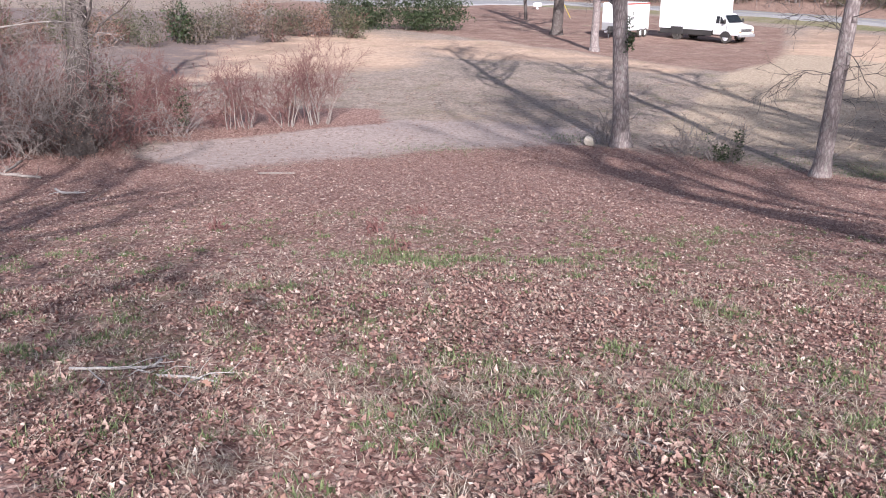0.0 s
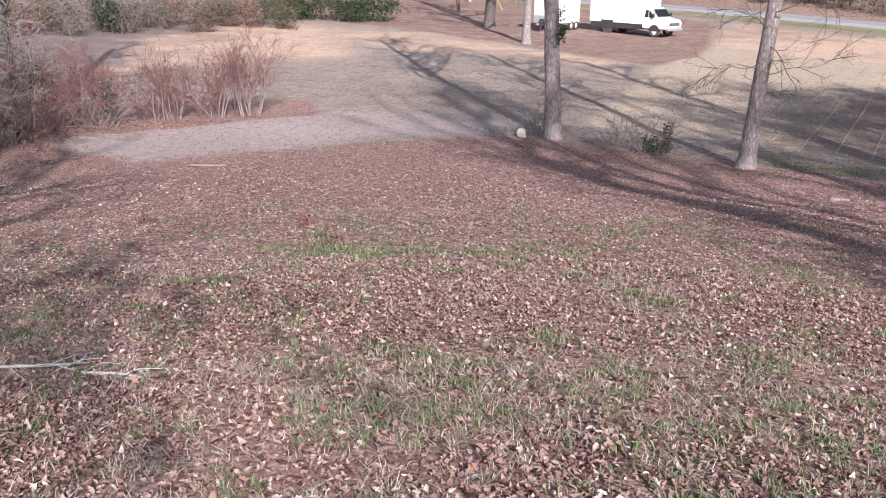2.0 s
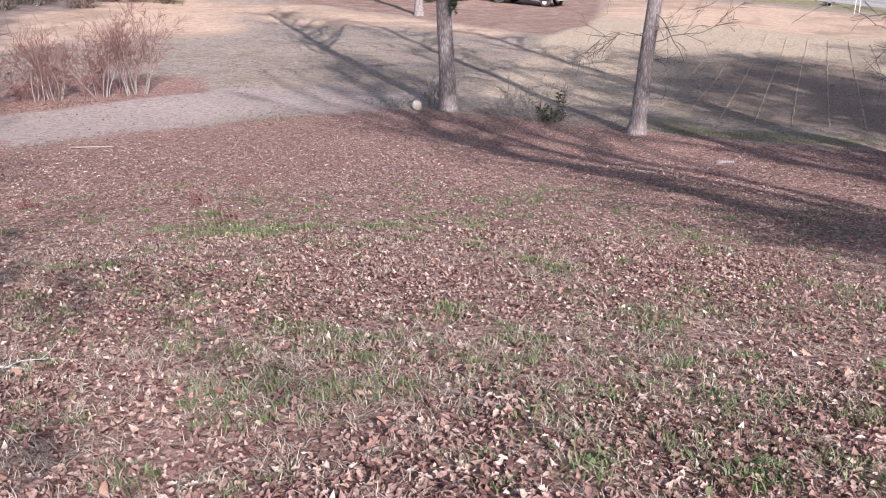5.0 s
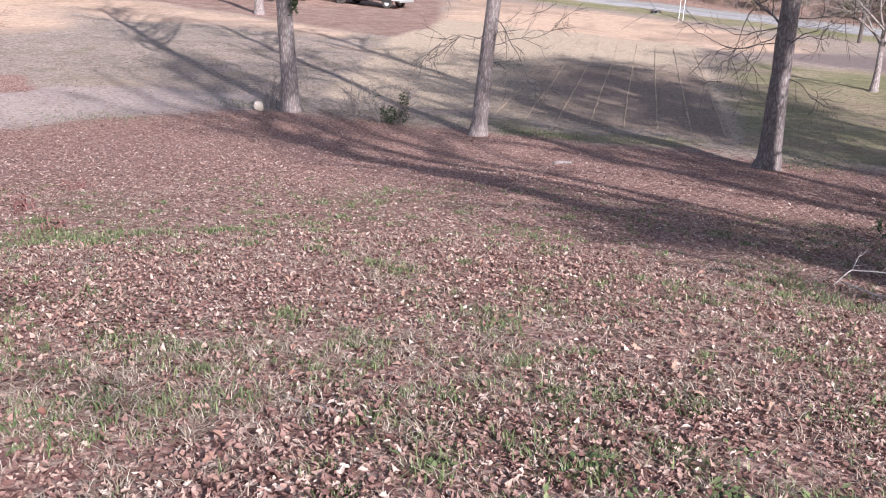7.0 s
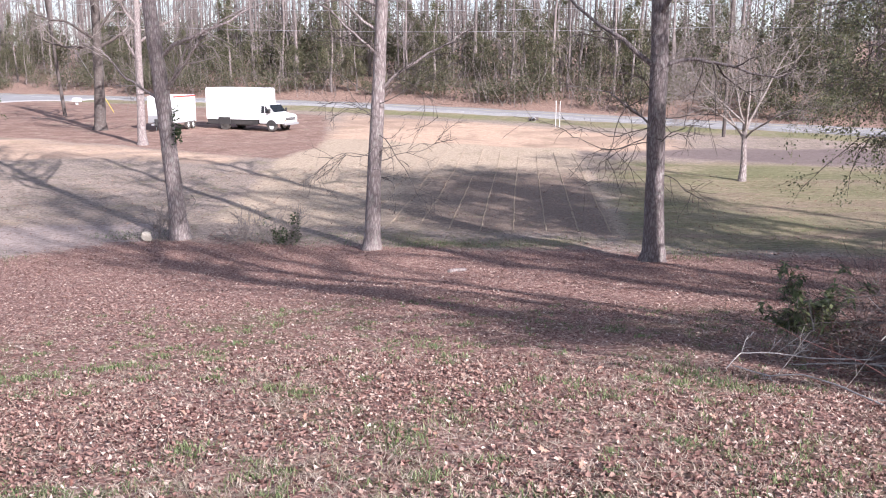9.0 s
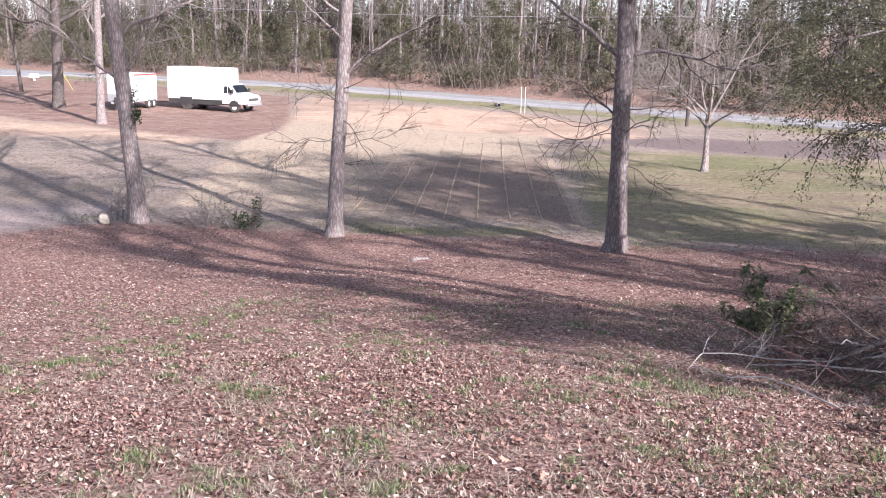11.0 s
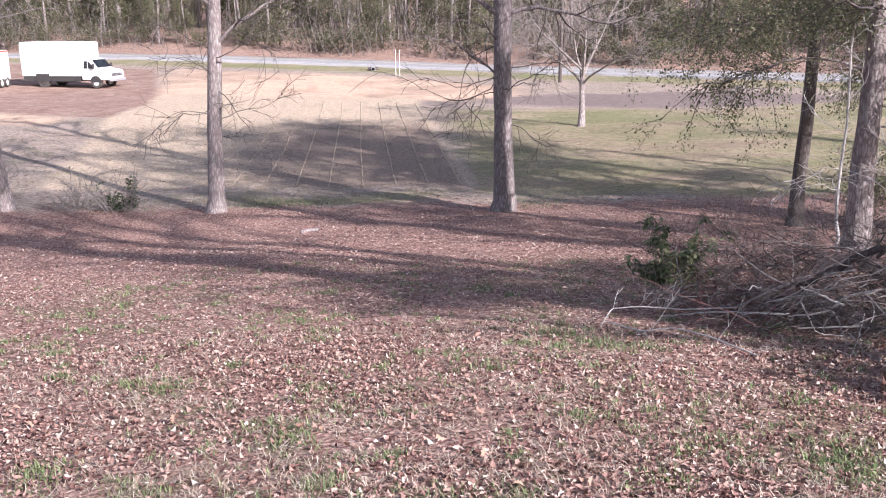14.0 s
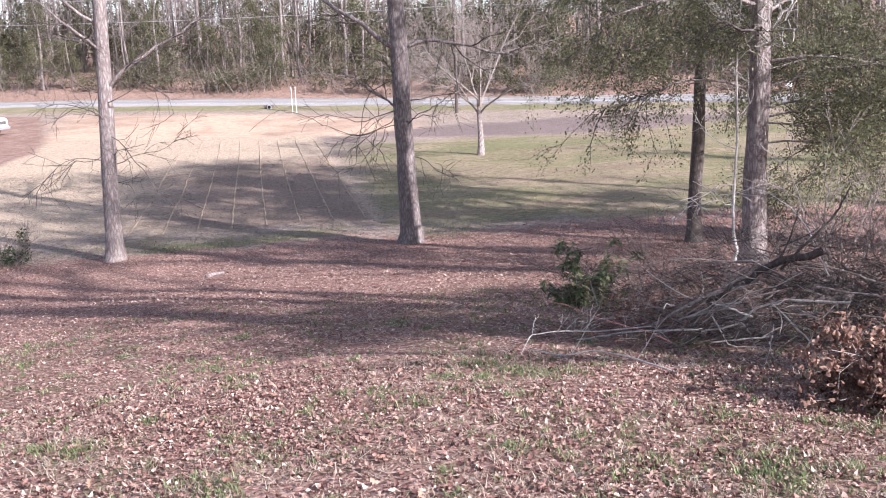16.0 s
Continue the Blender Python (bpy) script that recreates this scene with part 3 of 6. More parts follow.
road = tagged(strip("road", road_xs, -3.4, 3.4, 0.14, ASPHALT, None, 1, 6), "grey two-lane asphalt road with worn lines", "road", kind="structure")
# a paved drive that leaves the road at a narrow angle
drive_xs = np.linspace(-110, -41, 50)
drive = np.stack([np.repeat(drive_xs, 6), np.concatenate([road_y(x) - 3.2 - np.array((0, 0.25, 0.5, 0.75, 1, 1.01)) * 27.0 * sst(-45, -60, x) for x in drive_xs])], 1)
drive_f = np.array([[i * 6 + k, (i + 1) * 6 + k, (i + 1) * 6 + k + 1, i * 6 + k + 1] for i in range(49) for k in range(5)])
part("drive", mesh_np("drive", np.column_stack([drive, gz(drive[:, 0], drive[:, 1]) + np.tile((0.16, 0.22, 0.18, 0.14, 0.09, -0.3), 50)]), drive_f), ASPHALT, road, "pale paved drive")
strip("centre_line", road_xs, -0.16, 0.16, 0.149, LINE_PAINT, road)
strip("edge_line", road_xs, -3.15, -3.03, 0.149, LINE_WHITE, road)
strip("edge_line", road_xs, 3.03, 3.15, 0.149, LINE_WHITE, road)


# ---- tilled plot: raised seams between the beds ----
def build_rows():
    plot = thing("tilled_plot", on(0, 44), "tilled garden plot with long straight raised seams", "plot", kind="structure")
    org = np.array(plot.matrix_basis.translation)
    for k in range(9):
        rng = rng_of(40 + k)
        x0 = 4.35 - 1.08 * k
        n = 60
        t = np.linspace(0, 1, n)
        y = 30.5 + (k == 0) * -0.2 + t * (26.0 + 0.25 * k)
        x = x0 + 1.2 * t + 0.03 * np.sin(t * 5 + k) + rng.normal(0, 0.012, n)
        base = gz(x, y)
        w = 0.010 + 0.012 * rng.random(n)
        h = 0.02 + 0.02 * rng.random(n)
        prof = [(-2.6, -0.5), (-1.0, 0.8), (0.2, 1.0), (1.0, 0.3), (2.2, -0.6)]
        v = np.concatenate([np.stack([x + a * w, y, base + b * h], 1) for a, b in prof]) - org
        f = np.array([[c * n + i, (c + 1) * n + i, (c + 1) * n + i + 1, c * n + i + 1] for c in range(len(prof) - 1) for i in range(n - 1)])
        part("seam", smooth(mesh_np("seam", v, f)), SOIL, plot)


_s = Nodes("dry_crumbly_soil", 0.95, 0, 0.1)
_s.colour(_s.ramp(_s.noise(25, 5, 0.75), (0.3, (0.24, 0.18, 0.13)), (0.7, (0.52, 0.42, 0.31))))
_s.bump(_s.noise(40, 4, 0.7), 0.7, 0.03)
SOIL = _s.m
build_rows()


# ---- trees ----
def flare(height, r, grow_by=0.45):
    """How a trunk widens towards its foot."""
    return r * (1 + grow_by * math.exp(-height / 0.35))


def trunk_part(name, tree, foot, top_at, r0, r1, high, seed, bark, wander=0.03, sides=14):
    """The main stem: from foot through the place top_at and on to a height. Returns its points in the world."""
    rng = rng_of(seed)
    foot, top_at = np.asarray(foot, float), np.asarray(top_at, float)
    d = (top_at - foot) / (top_at[2] - foot[2])
    hs = np.concatenate([[-0.25, 0.0, 0.12, 0.3, 0.6], np.linspace(1.1, high, int(high * 1.4))])
    sway = np.cumsum(rng.normal(0, wander, (len(hs), 2)), 0) * 0.35
    lean = np.where(hs > 7, 7 + (hs - 7) * 0.35, hs)
    pts = np.stack([foot[0] + d[0] * lean + sway[:, 0], foot[1] + d[1] * lean + sway[:, 1], foot[2] + hs], 1)
    radii = np.array([flare(max(h, 0), r0 + (r1 - r0) * max(h, 0) / high) for h in hs])
    tb = Tubes()
    tb.add(pts - foot, radii, sides, 0.035, rng)
    part(name, tb.mesh(name), bark, tree)
    return pts, radii


def stem_at(pts, z):
    k = int(np.clip(np.searchsorted(pts[:, 2], z) - 1, 0, len(pts) - 2))
    f = (z - pts[k, 2]) / (pts[k + 1, 2] - pts[k, 2])
    return pts[k] + (pts[k + 1] - pts[k]) * f, k


def bare_tree(label, foot, top_at, r0, r1, high, seed, low=(), crown_from=6.0, crown=16, bark=BARK, twig=TWIG, group="bare trees below the knoll", reach=(3.0, 6.0), levels=3, low_twig=None, wander=0.03):
    """A leafless hardwood: trunk, separate limbs and a haze of twigs. low: (height, compass degrees, rise, length, radius) of the limbs that show."""
    tree = thing("tree", foot, label, "tree", group)
    foot = np.asarray(foot, float)
    pts, radii = trunk_part("trunk", tree, foot, top_at, r0, r1, high, seed, bark, wander)
    rng = rng_of(seed + 1)
    low_twigs, high_twigs = Tubes(), Tubes()

    def limb(height, compass, rise, length, r, top, kids, lift, wob, mat, thin=0.0045):
        p, k = stem_at(pts, foot[2] + height)
        a = radians(compass)
        d = unit([math.sin(a), math.cos(a), rise])
        n = 10
        path = limb_path(rng, p - d * radii[k] * 0.3, d, length, n, wob, lift)
        rad = np.linspace(r, r * 0.3, n + 1) * (1.0 if r > 0.032 else 0.6)
        tb = Tubes()
        tb.add(path - foot, rad, 7)
        part("limb", tb.mesh("limb"), mat, tree)
        twigs = low_twigs if height < crown_from and low else high_twigs
        for f in np.sort(rng.uniform(0.18, 1.0, rng.integers(*kids))):
            j = min(int(f * n), n - 1)
            q = path[j] + (path[j + 1] - path[j]) * (f * n - j)
            along = unit(path[j + 1] - path[j])
            side = unit(np.cross(along, rng.normal(0, 1, 3)))
            s = rng.uniform(0.5, 1.1)
            grow(twigs, rng, q - foot, along * math.cos(s) + side * math.sin(s), length * rng.uniform(0.22, 0.5), max(rad[j] * 0.5, 0.008), 1, top, (3, 6), 0.2, lift * 0.8, (0.5, 1.1), None, (0.35, 0.6), thin)

    for height, compass, rise, length, r in low:
        limb(height, compass, rise, length, r, levels if r > 0.032 else levels - 1, (4, 8), 0.02 if rise > 0.3 else -0.03, 0.17 if r > 0.032 else 0.26, bark if r > 0.032 else low_twig or bark, 0.0042)
    for k in range(crown):
        h = crown_from + (high - crown_from) * (k + rng.uniform(0, 0.8)) / crown
        limb(h, rng.uniform(0, 360), rng.uniform(0.4, 1.3), rng.uniform(*reach) * (1.15 - 0.6 * (h - crown_from) / (high - crown_from)), min(0.10, 0.33 * r0), levels - 1, (8, 13), 0.04, 0.12, bark, 0.011)
    part("crown", high_twigs.mesh("crown"), twig, tree)
    if low:
        part("crown", low_twigs.mesh("crown"), low_twig or twig, tree)
    return tree


bare_tree("tall bare hardwood with grey-brown bark beside a white rock", on(-9.62, 28.73), (-10.10, 28.63, 2.75), 0.275, 0.10, 19, 11,
          low=[(4.3, 262, 0.55, 3.2, 0.05), (4.4, 75, 1.6, 4.5, 0.05), (4.5, 100, 1.1, 3.0, 0.042), (5.6, 120, 0.9, 4, 0.07)], crown_from=7)
bare_tree("bare hardwood with grey bark and many drooping twigs", on(-3.24, 26.84), (-2.80, 27.0, 3.79), 0.225, 0.105, 17, 12,
          low=[(4.6, 82, 1.15, 3.8, 0.05), (5.6, 278, 1.2, 2.8, 0.045), (6.3, 285, 0.9, 3.2, 0.05), (3.2, 255, -0.1, 2.4, 0.024), (3.4, 110, -0.15, 2.8, 0.026), (2.7, 290, -0.2, 2.2, 0.022), (2.6, 85, -0.1, 2.4, 0.022), (3.7, 200, 0.1, 2.4, 0.024),
               (2.2, 70, -0.25, 1.5, 0.018), (4.4, 268, 0.35, 2.8, 0.026), (4.3, 95, 0.05, 3.2, 0.026), (3.0, 175, -0.1, 1.8, 0.02), (3.9, 310, 0.1, 2.4, 0.022), (5.2, 60, 0.15, 3.2, 0.028)], crown_from=6.5, low_twig=BARK_DARK)
bare_tree("stout bare hardwood with dark furrowed bark forking high up", on(4.68, 24.93), (4.58, 25.08, 1.51), 0.275, 0.115, 18, 13,
          low=[(5.1, 282, 1.1, 4.4, 0.075), (5.1, 78, 1.0, 3.6, 0.06), (3.6, 276, 0.6, 2.8, 0.034), (4.0, 270, 0.2, 3.8, 0.030), (3.7, 260, -0.2, 2.8, 0.024), (2.8, 88, 1.5, 2.8, 0.030), (3.2, 285, -0.35, 2.2, 0.022), (4.5, 250, 0.15, 3.4, 0.028),
               (3.4, 90, -0.1, 2.2, 0.025), (2.4, 110, 0.1, 2.2, 0.022), (3.9, 100, 0.1, 3.0, 0.026), (4.4, 290, -0.05, 3.2, 0.026)], crown_from=6.0, bark=BARK_MID, low_twig=BARK_DARK)


def ornamental_tree(foot, seed):
    """A short trunk that breaks into many upright stems."""
    tree = thing("tree", foot, "small bare lawn tree with many upright pale stems", "tree", "bare trees below the knoll")
    rng = rng_of(seed)
    tb = Tubes()
    hs = np.linspace(-0.2, 2.9, 9)
    tb.add(np.stack([0.02 * np.sin(hs * 2), 0 * hs, hs], 1), [flare(max(h, 0), 0.15 - 0.012 * h, 0.5) for h in hs], 10, 0.03, rng)
    part("trunk", tb.mesh("trunk"), BARK, tree)
    for k in range(9):
        a = k * 2.4 + rng.normal(0, 0.2)
        lim = Tubes()
        d = unit([math.sin(a) * 0.9, math.cos(a) * 0.9, rng.uniform(0.6, 1.7)])
        grow(lim, rng, np.array([0, 0, 1.9 + 0.11 * k]), d, rng.uniform(3.6, 5.6), 0.055, 0, 3, (5, 9), 0.12, 0.03, (0.4, 0.9), None, (0.35, 0.6), 0.006)
        part("limb", lim.mesh("limb"), TWIG, tree)
    return tree


ornamental_tree(on(12.46, 44.44), 21)
bare_tree("bare roadside tree with a thick dark trunk and wide limbs", on(-28.3, 68.2), (-28.11, 68.24, 3.45), 0.40, 0.2, 17, 31,
          low=[(5.6, 285, 0.5, 6.5, 0.16), (5.9, 85, 0.7, 6.0, 0.15), (6.6, 240, 0.6, 5, 0.12), (6.8, 120, 0.8, 5, 0.12)], crown_from=7.5, crown=9, bark=BARK_DARK, group="bare roadside trees", reach=(4, 6.5))
bare_tree("bare pale-barked tree near a parked trailer", on(-21.52, 58.27), (-21.39, 58.19, 3.24), 0.27, 0.12, 15, 32,
          low=[(5.2, 290, 0.9, 3, 0.09), (6.3, 80, 0.9, 3.5, 0.09)], crown_from=6.8, crown=9, bark=BARK, group="bare roadside trees")


def sprays(rng, tips, per, size, droop=0.3, share=1.0):
    """Leaves set along twig ends: arrays for one mesh."""
    p = np.array([t[0] for t in tips])
    d = np.array([t[1] for t in tips])
    some = rng.random(len(p)) < share
    p, d = p[some], d[some]
    p, d = np.repeat(p, per, 0), np.repeat(d, per, 0)
    n = len(p)
    p = p + d * rng.uniform(-0.15, 0.25, (n, 1)) + rng.normal(0, 0.08, (n, 3))
    ahead = d * 0.6 + rng.normal(0, 0.6, (n, 3)) - np.array([0, 0, droop])
    ahead /= np.linalg.norm(ahead, axis=1)[:, None]
    right = np.cross(ahead, rng.normal(0, 0.5, (n, 3)) + (0, 0, 1))
    right /= np.linalg.norm(right, axis=1)[:, None]
    return scatter(LEAF4_V, LEAF4_F, p, right, ahead, rng.uniform(size[0], size[1], n))


def evergreen_oak(label, foot, top_at, r0, r1, high, seed, limbs, bark):
    """A tree that keeps its small dark leaves: long drooping sprays on wide limbs."""
    tree = thing("tree", foot, label, "tree", "evergreen trees beside the brush pile")
    foot = np.asarray(foot, float)
    pts, radii = trunk_part("trunk", tree, foot, top_at, r0, r1, high, seed, bark)
    rng = rng_of(seed + 5)
    leaves, twigs = [], Tubes()
    for height, compass, rise, length, r in limbs:
        p, k = stem_at(pts, foot[2] + height)
        a = radians(compass)
        d = unit([math.sin(a), math.cos(a), rise])
        n = 10
        path = limb_path(rng, p, d, length, n, 0.12, -0.02)
        rad = np.linspace(r * 0.65, 0.010, n + 1)
        tb = Tubes()
        tb.add(path - foot, rad, 6)
        part("limb", tb.mesh("limb"), bark, tree)
        tips = []
        for f in np.sort(rng.uniform(0.15, 1.0, 12 + int(length * 4))):
            j = min(int(f * n), n - 1)
            q = path[j] + (path[j + 1] - path[j]) * (f * n - j)
            along = unit(path[j + 1] - path[j])
            side = unit(np.cross(along, rng.normal(0, 1, 3) + (0, 0, 0.5)))
            s = rng.uniform(0.5, 1.2)
            grow(twigs, rng, q - foot, along * math.cos(s) + side * math.sin(s) + (0, 0, -0.1), rng.uniform(0.6, 1.5), 0.010, 2, 3, (3, 6), 0.2, -0.06, (0.4, 0.9), tips, (0.35, 0.6), 0.0035)
        if tips:
            leaves.append(sprays(rng, tips, 16, (0.035, 0.07), 0.3, 0.8) if height < 6.5 else sprays(rng, tips, 2, (0.06, 0.11)))
    part("crown", twigs.mesh("crown"), BARK_DARK, tree)
    v, f = joined(leaves)
    part("foliage", mesh_np("foliage", v, f), OAK_GREEN, tree, "small dark olive leaves in drooping sprays")
    return tree


oak_a = on(10.42, 17.20)
oak_b = on(11.27, 21.22)
rngo = rng_of(77)
limbs_a = [(3.6, 275, -0.05, 3.5, 0.05), (4.4, 290, 0.05, 3.6, 0.06), (5.2, 262, 0.15, 3.8, 0.07), (2.5, 120, 0.05, 2.9, 0.035), (3.0, 100, 0.08, 3.2, 0.04), (3.6, 132, 0.1, 3.2, 0.04), (3.2, 90, -0.1, 3.0, 0.045), (4.1, 110, 0.0, 4.0, 0.06), (5.0, 70, 0.2, 4.5, 0.06), (4.7, 200, 0.1, 3.6, 0.05), (5.8, 305, 0.2, 5.0, 0.07), (6.6, 270, 0.4, 4.6, 0.07), (2.9, 150, -0.15, 2.6, 0.035)]
limbs_a += [(rngo.uniform(6.5, 13), rngo.uniform(0, 360), rngo.uniform(0.1, 0.7), rngo.uniform(3.0, 5.0), 0.06) for _ in range(22)]
evergreen_oak("evergreen oak with small leaves drooping behind a brush pile", oak_a, (10.39, 17.11, 2.24), 0.24, 0.12, 14, 51, limbs_a, BARK)
limbs_b = [(4.4, 275, 0.1, 3.6, 0.04), (5.0, 300, 0.2, 3.8, 0.045), (5.6, 80, 0.2, 3.0, 0.04)]
limbs_b += [(rngo.uniform(5.5, 11), rngo.uniform(0, 360), rngo.uniform(0.1, 0.8), rngo.uniform(2.2, 3.8), 0.045) for _ in range(15)]
evergreen_oak("slender evergreen oak with a dark trunk and thin foliage", oak_b, (11.36, 21.17, 1.23), 0.17, 0.08, 12, 52, limbs_b, BARK_DARK)

limbs_c = [(2.6 + 0.28 * k, rngo.uniform(240, 330) if k % 2 else rngo.uniform(0, 360), rngo.uniform(0.0, 0.2), rngo.uniform(4.2, 5.6), 0.06) for k in range(9)]
limbs_c += [(rngo.uniform(6.6, 14), rngo.uniform(0, 360), rngo.uniform(0.1, 0.7), rngo.uniform(3.5, 5.5), 0.06) for _ in range(16)]
oak_c = on(16.6, 19.0)
evergreen_oak("broad evergreen oak with a deep crown beside the lawn", oak_c, oak_c + (0.1, 0, 6), 0.28, 0.13, 15, 53, limbs_c, BARK)

# a pale sapling in front of the two oaks
sap = bare_tree("slim pale sapling with crooked white branches", on(9.53, 16.46), (9.51, 16.47, 0.88), 0.030, 0.010, 6.5, 61,
                low=[(1.6, 275, 0.35, 2.2, 0.013), (1.2, 280, 0.1, 1.9, 0.011), (2.3, 285, 0.35, 2.6, 0.014), (2.9, 90, 0.9, 1.4, 0.012), (3.3, 270, 0.9, 1.8, 0.012)], crown_from=3.6, crown=5, bark=TWIG_WHITE, twig=TWIG_WHITE, group="saplings", reach=(1.0, 1.8), levels=3, wander=0.10)

# unseen bare trees beside and behind the path, added so long shadows cross leaves
for k, (x, y, high) in enumerate([(10.0, 2.55, 17), (15.5, 4.5, 17), (13.0, -4.0, 18), (22.0, 11.0, 16), (21.0, -2.0, 17), (30.0, 12.0, 17), (36.0, 19.0, 17), (27.0, 3.0, 17), (0.7, -9.0, 17), (3.6, -13.5, 20), (-1.4, -9.5, 17)]):
    f = on(x, y)
    bare_tree("unseen tall bare hardwood added on the leafy knoll for its shadow", f, f + (0.05, 0.05, 5), 0.26, 0.1, high, 71 + 3 * k, crown_from=5.0, crown=12, group="bare trees on the knoll", levels=2)
# taller unseen ones farther back, added so thin crowns dapple the pale lawn
for k, (x, y, high) in enumerate([(16.4, -8.0, 30), (23.0, -4.6, 30), (20.2, -9.0, 31)]):
    f = on(x, y)
    bare_tree("unseen very tall bare hardwood added far back on the knoll for dapple", f, f + (0.05, 0.05, 5), 0.30, 0.12, high, 171 + 3 * k, crown_from=19.0, crown=(18, 6, 14)[k], group="bare trees on the knoll", levels=3, reach=(5, 8))
# evergreens added out of sight on the knoll to shade brush pile and slope
for k, (x, y, high, h0, h1) in enumerate([(12.0, 0.4, 5, 2.2, 3.9), (17.3, 4.2, 14, 8.0, 12.5)]):
    f = on(x, y)
    evergreen_oak("unseen evergreen oak added on the leafy knoll for its shade", f, f + (0.02, 0.02, 3), 0.13, 0.07, high, 191 + 5 * k,
                  [(h0 + (h1 - h0) * j / 9, 137.0 * j, 0.15, rngo.uniform(0.8, 1.6), 0.03) for j in range(10)], BARK)


def shade_pine(foot, high, seed, clumps, leaf=(0.28, 0.5)):
    """An unseen pine added on the knoll for its shade: a straight trunk and clumps of needles. clumps: (dx, dy, height,
    width, depth, tufts).
    """
    tree = thing("pine_tree", foot, "unseen pine with clumped dark needles, added on the knoll for shade", "tree", "pines on the knoll")
    foot = np.asarray(foot, float)
    pts, radii = trunk_part("trunk", tree, foot, foot + (0.05, 0.0, 5), 0.012 * high, 0.05, high, seed, BARK)
    rng = rng_of(seed + 2)
    lists = []
    for dx, dy, h, wide, deep, n in clumps:
        p, _ = stem_at(pts, foot[2] + h - 0.4 * deep)
        goal = foot + (dx, dy, h)
        tb = Tubes()
        tb.add(np.array([p, p * 0.4 + goal * 0.6 - (0, 0, 0.2), goal]) - foot, [0.07, 0.05, 0.02], 6)
        part("limb", tb.mesh("limb"), BARK, tree)
        lists.append(blob_leaves(rng, (dx, dy, h), (wide, wide, deep), n, leaf, 0.15))
    v, f = joined(lists)
    part("foliage", mesh_np("foliage", v, f), OAK_GREEN, tree)
    return tree


def blob_leaves(rng, centre, radii, n, size, hollow=0.55):
    """Leaves in an uneven clump: more towards its outside, with gaps."""
    d = rng.normal(0, 1, (n, 3))
    d /= np.linalg.norm(d, axis=1)[:, None]
    lump = 1 + 0.28 * np.sin(d[:, 0] * 5 + rng.uniform(0, 6)) * np.sin(d[:, 1] * 6 + rng.uniform(0, 6)) + 0.2 * np.sin(d[:, 2] * 9 + rng.uniform(0, 6))
    rad = (hollow + (1 - hollow) * rng.random(n)) * lump
    p = np.asarray(centre) + d * rad[:, None] * np.asarray(radii)
    right, ahead = random_axes(rng, n, 0.25)
    return scatter(LEAF4_V, LEAF4_F, p, right, ahead, rng.uniform(*size, n))


# unseen pines added for shade: tall for tilled plot and lawn, lower for slope
shade_pine(on(25.8, 5.6), 30, 231, [(0, 0, 27, 3.0, 2.2, 1000), (-2, -1, 24, 2.8, 2.0, 900), (2.2, 1, 22.5, 2.8, 2.0, 900), (0.5, 0.5, 20, 3.0, 1.8, 900), (-1.5, 0.6, 17.5, 2.6, 1.6, 700), (1.0, 0.0, 15.5, 2.4, 1.4, 500)])
shade_pine(on(29.3, 8.6), 30, 246, [(0, 0, 26.5, 2.8, 2.0, 900), (-2, -1, 24, 2.6, 1.8, 800), (1.6, 1, 22.5, 2.6, 1.8, 800), (0.3, 0.4, 20, 2.8, 1.6, 700)])
shade_pine(on(30.0, 5.5), 24, 234, [(-2.6, -2, 21.5, 2.4, 1.8, 420), (0, 0, 19.5, 2.8, 1.6, 480), (1.5, 1.2, 16.5, 2.8, 1.2, 360), (-1.5, -0.6, 15.5, 2.6, 1.0, 260)])
shade_pine(on(12.9, -2.2), 12, 237, [(0, 0, 10.4, 1.4, 0.4, 190), (-1.2, -0.8, 10.0, 1.4, 0.35, 150), (1.3, 0.9, 9.9, 1.5, 0.4, 200), (2.4, 1.6, 9.6, 1.3, 0.35, 170)], (0.2, 0.36))
shade_pine(on(4.5, -13.3), 14, 240, [(2.4, 1.8, 12.0, 2.3, 0.9, 130), (0.8, 3.6, 11.8, 2.3, 0.9, 110), (-0.6, 1.3, 11.2, 2.4, 0.9, 150), (-2.1, 3.3, 11.5, 2.4, 0.9, 160)], (0.16, 0.30))
shade_pine(on(17.5, -8.6), 20, 256, [(0, 0, 18.0, 1.6, 0.7, 110), (1.4, 1.1, 16.6, 1.5, 0.6, 110), (-1.2, -0.9, 15.6, 1.5, 0.6, 110), (0.8, 0.5, 14.4, 1.5, 0.6, 110), (1.9, 1.5, 13.6, 1.3, 0.5, 90)], (0.18, 0.34))
shade_pine(on(-2.2, -9.8), 14, 243, [(0, 0, 12.2, 1.8, 0.5, 170), (-1.8, -1.4, 11.6, 1.8, 0.5, 170)], (0.2, 0.36))


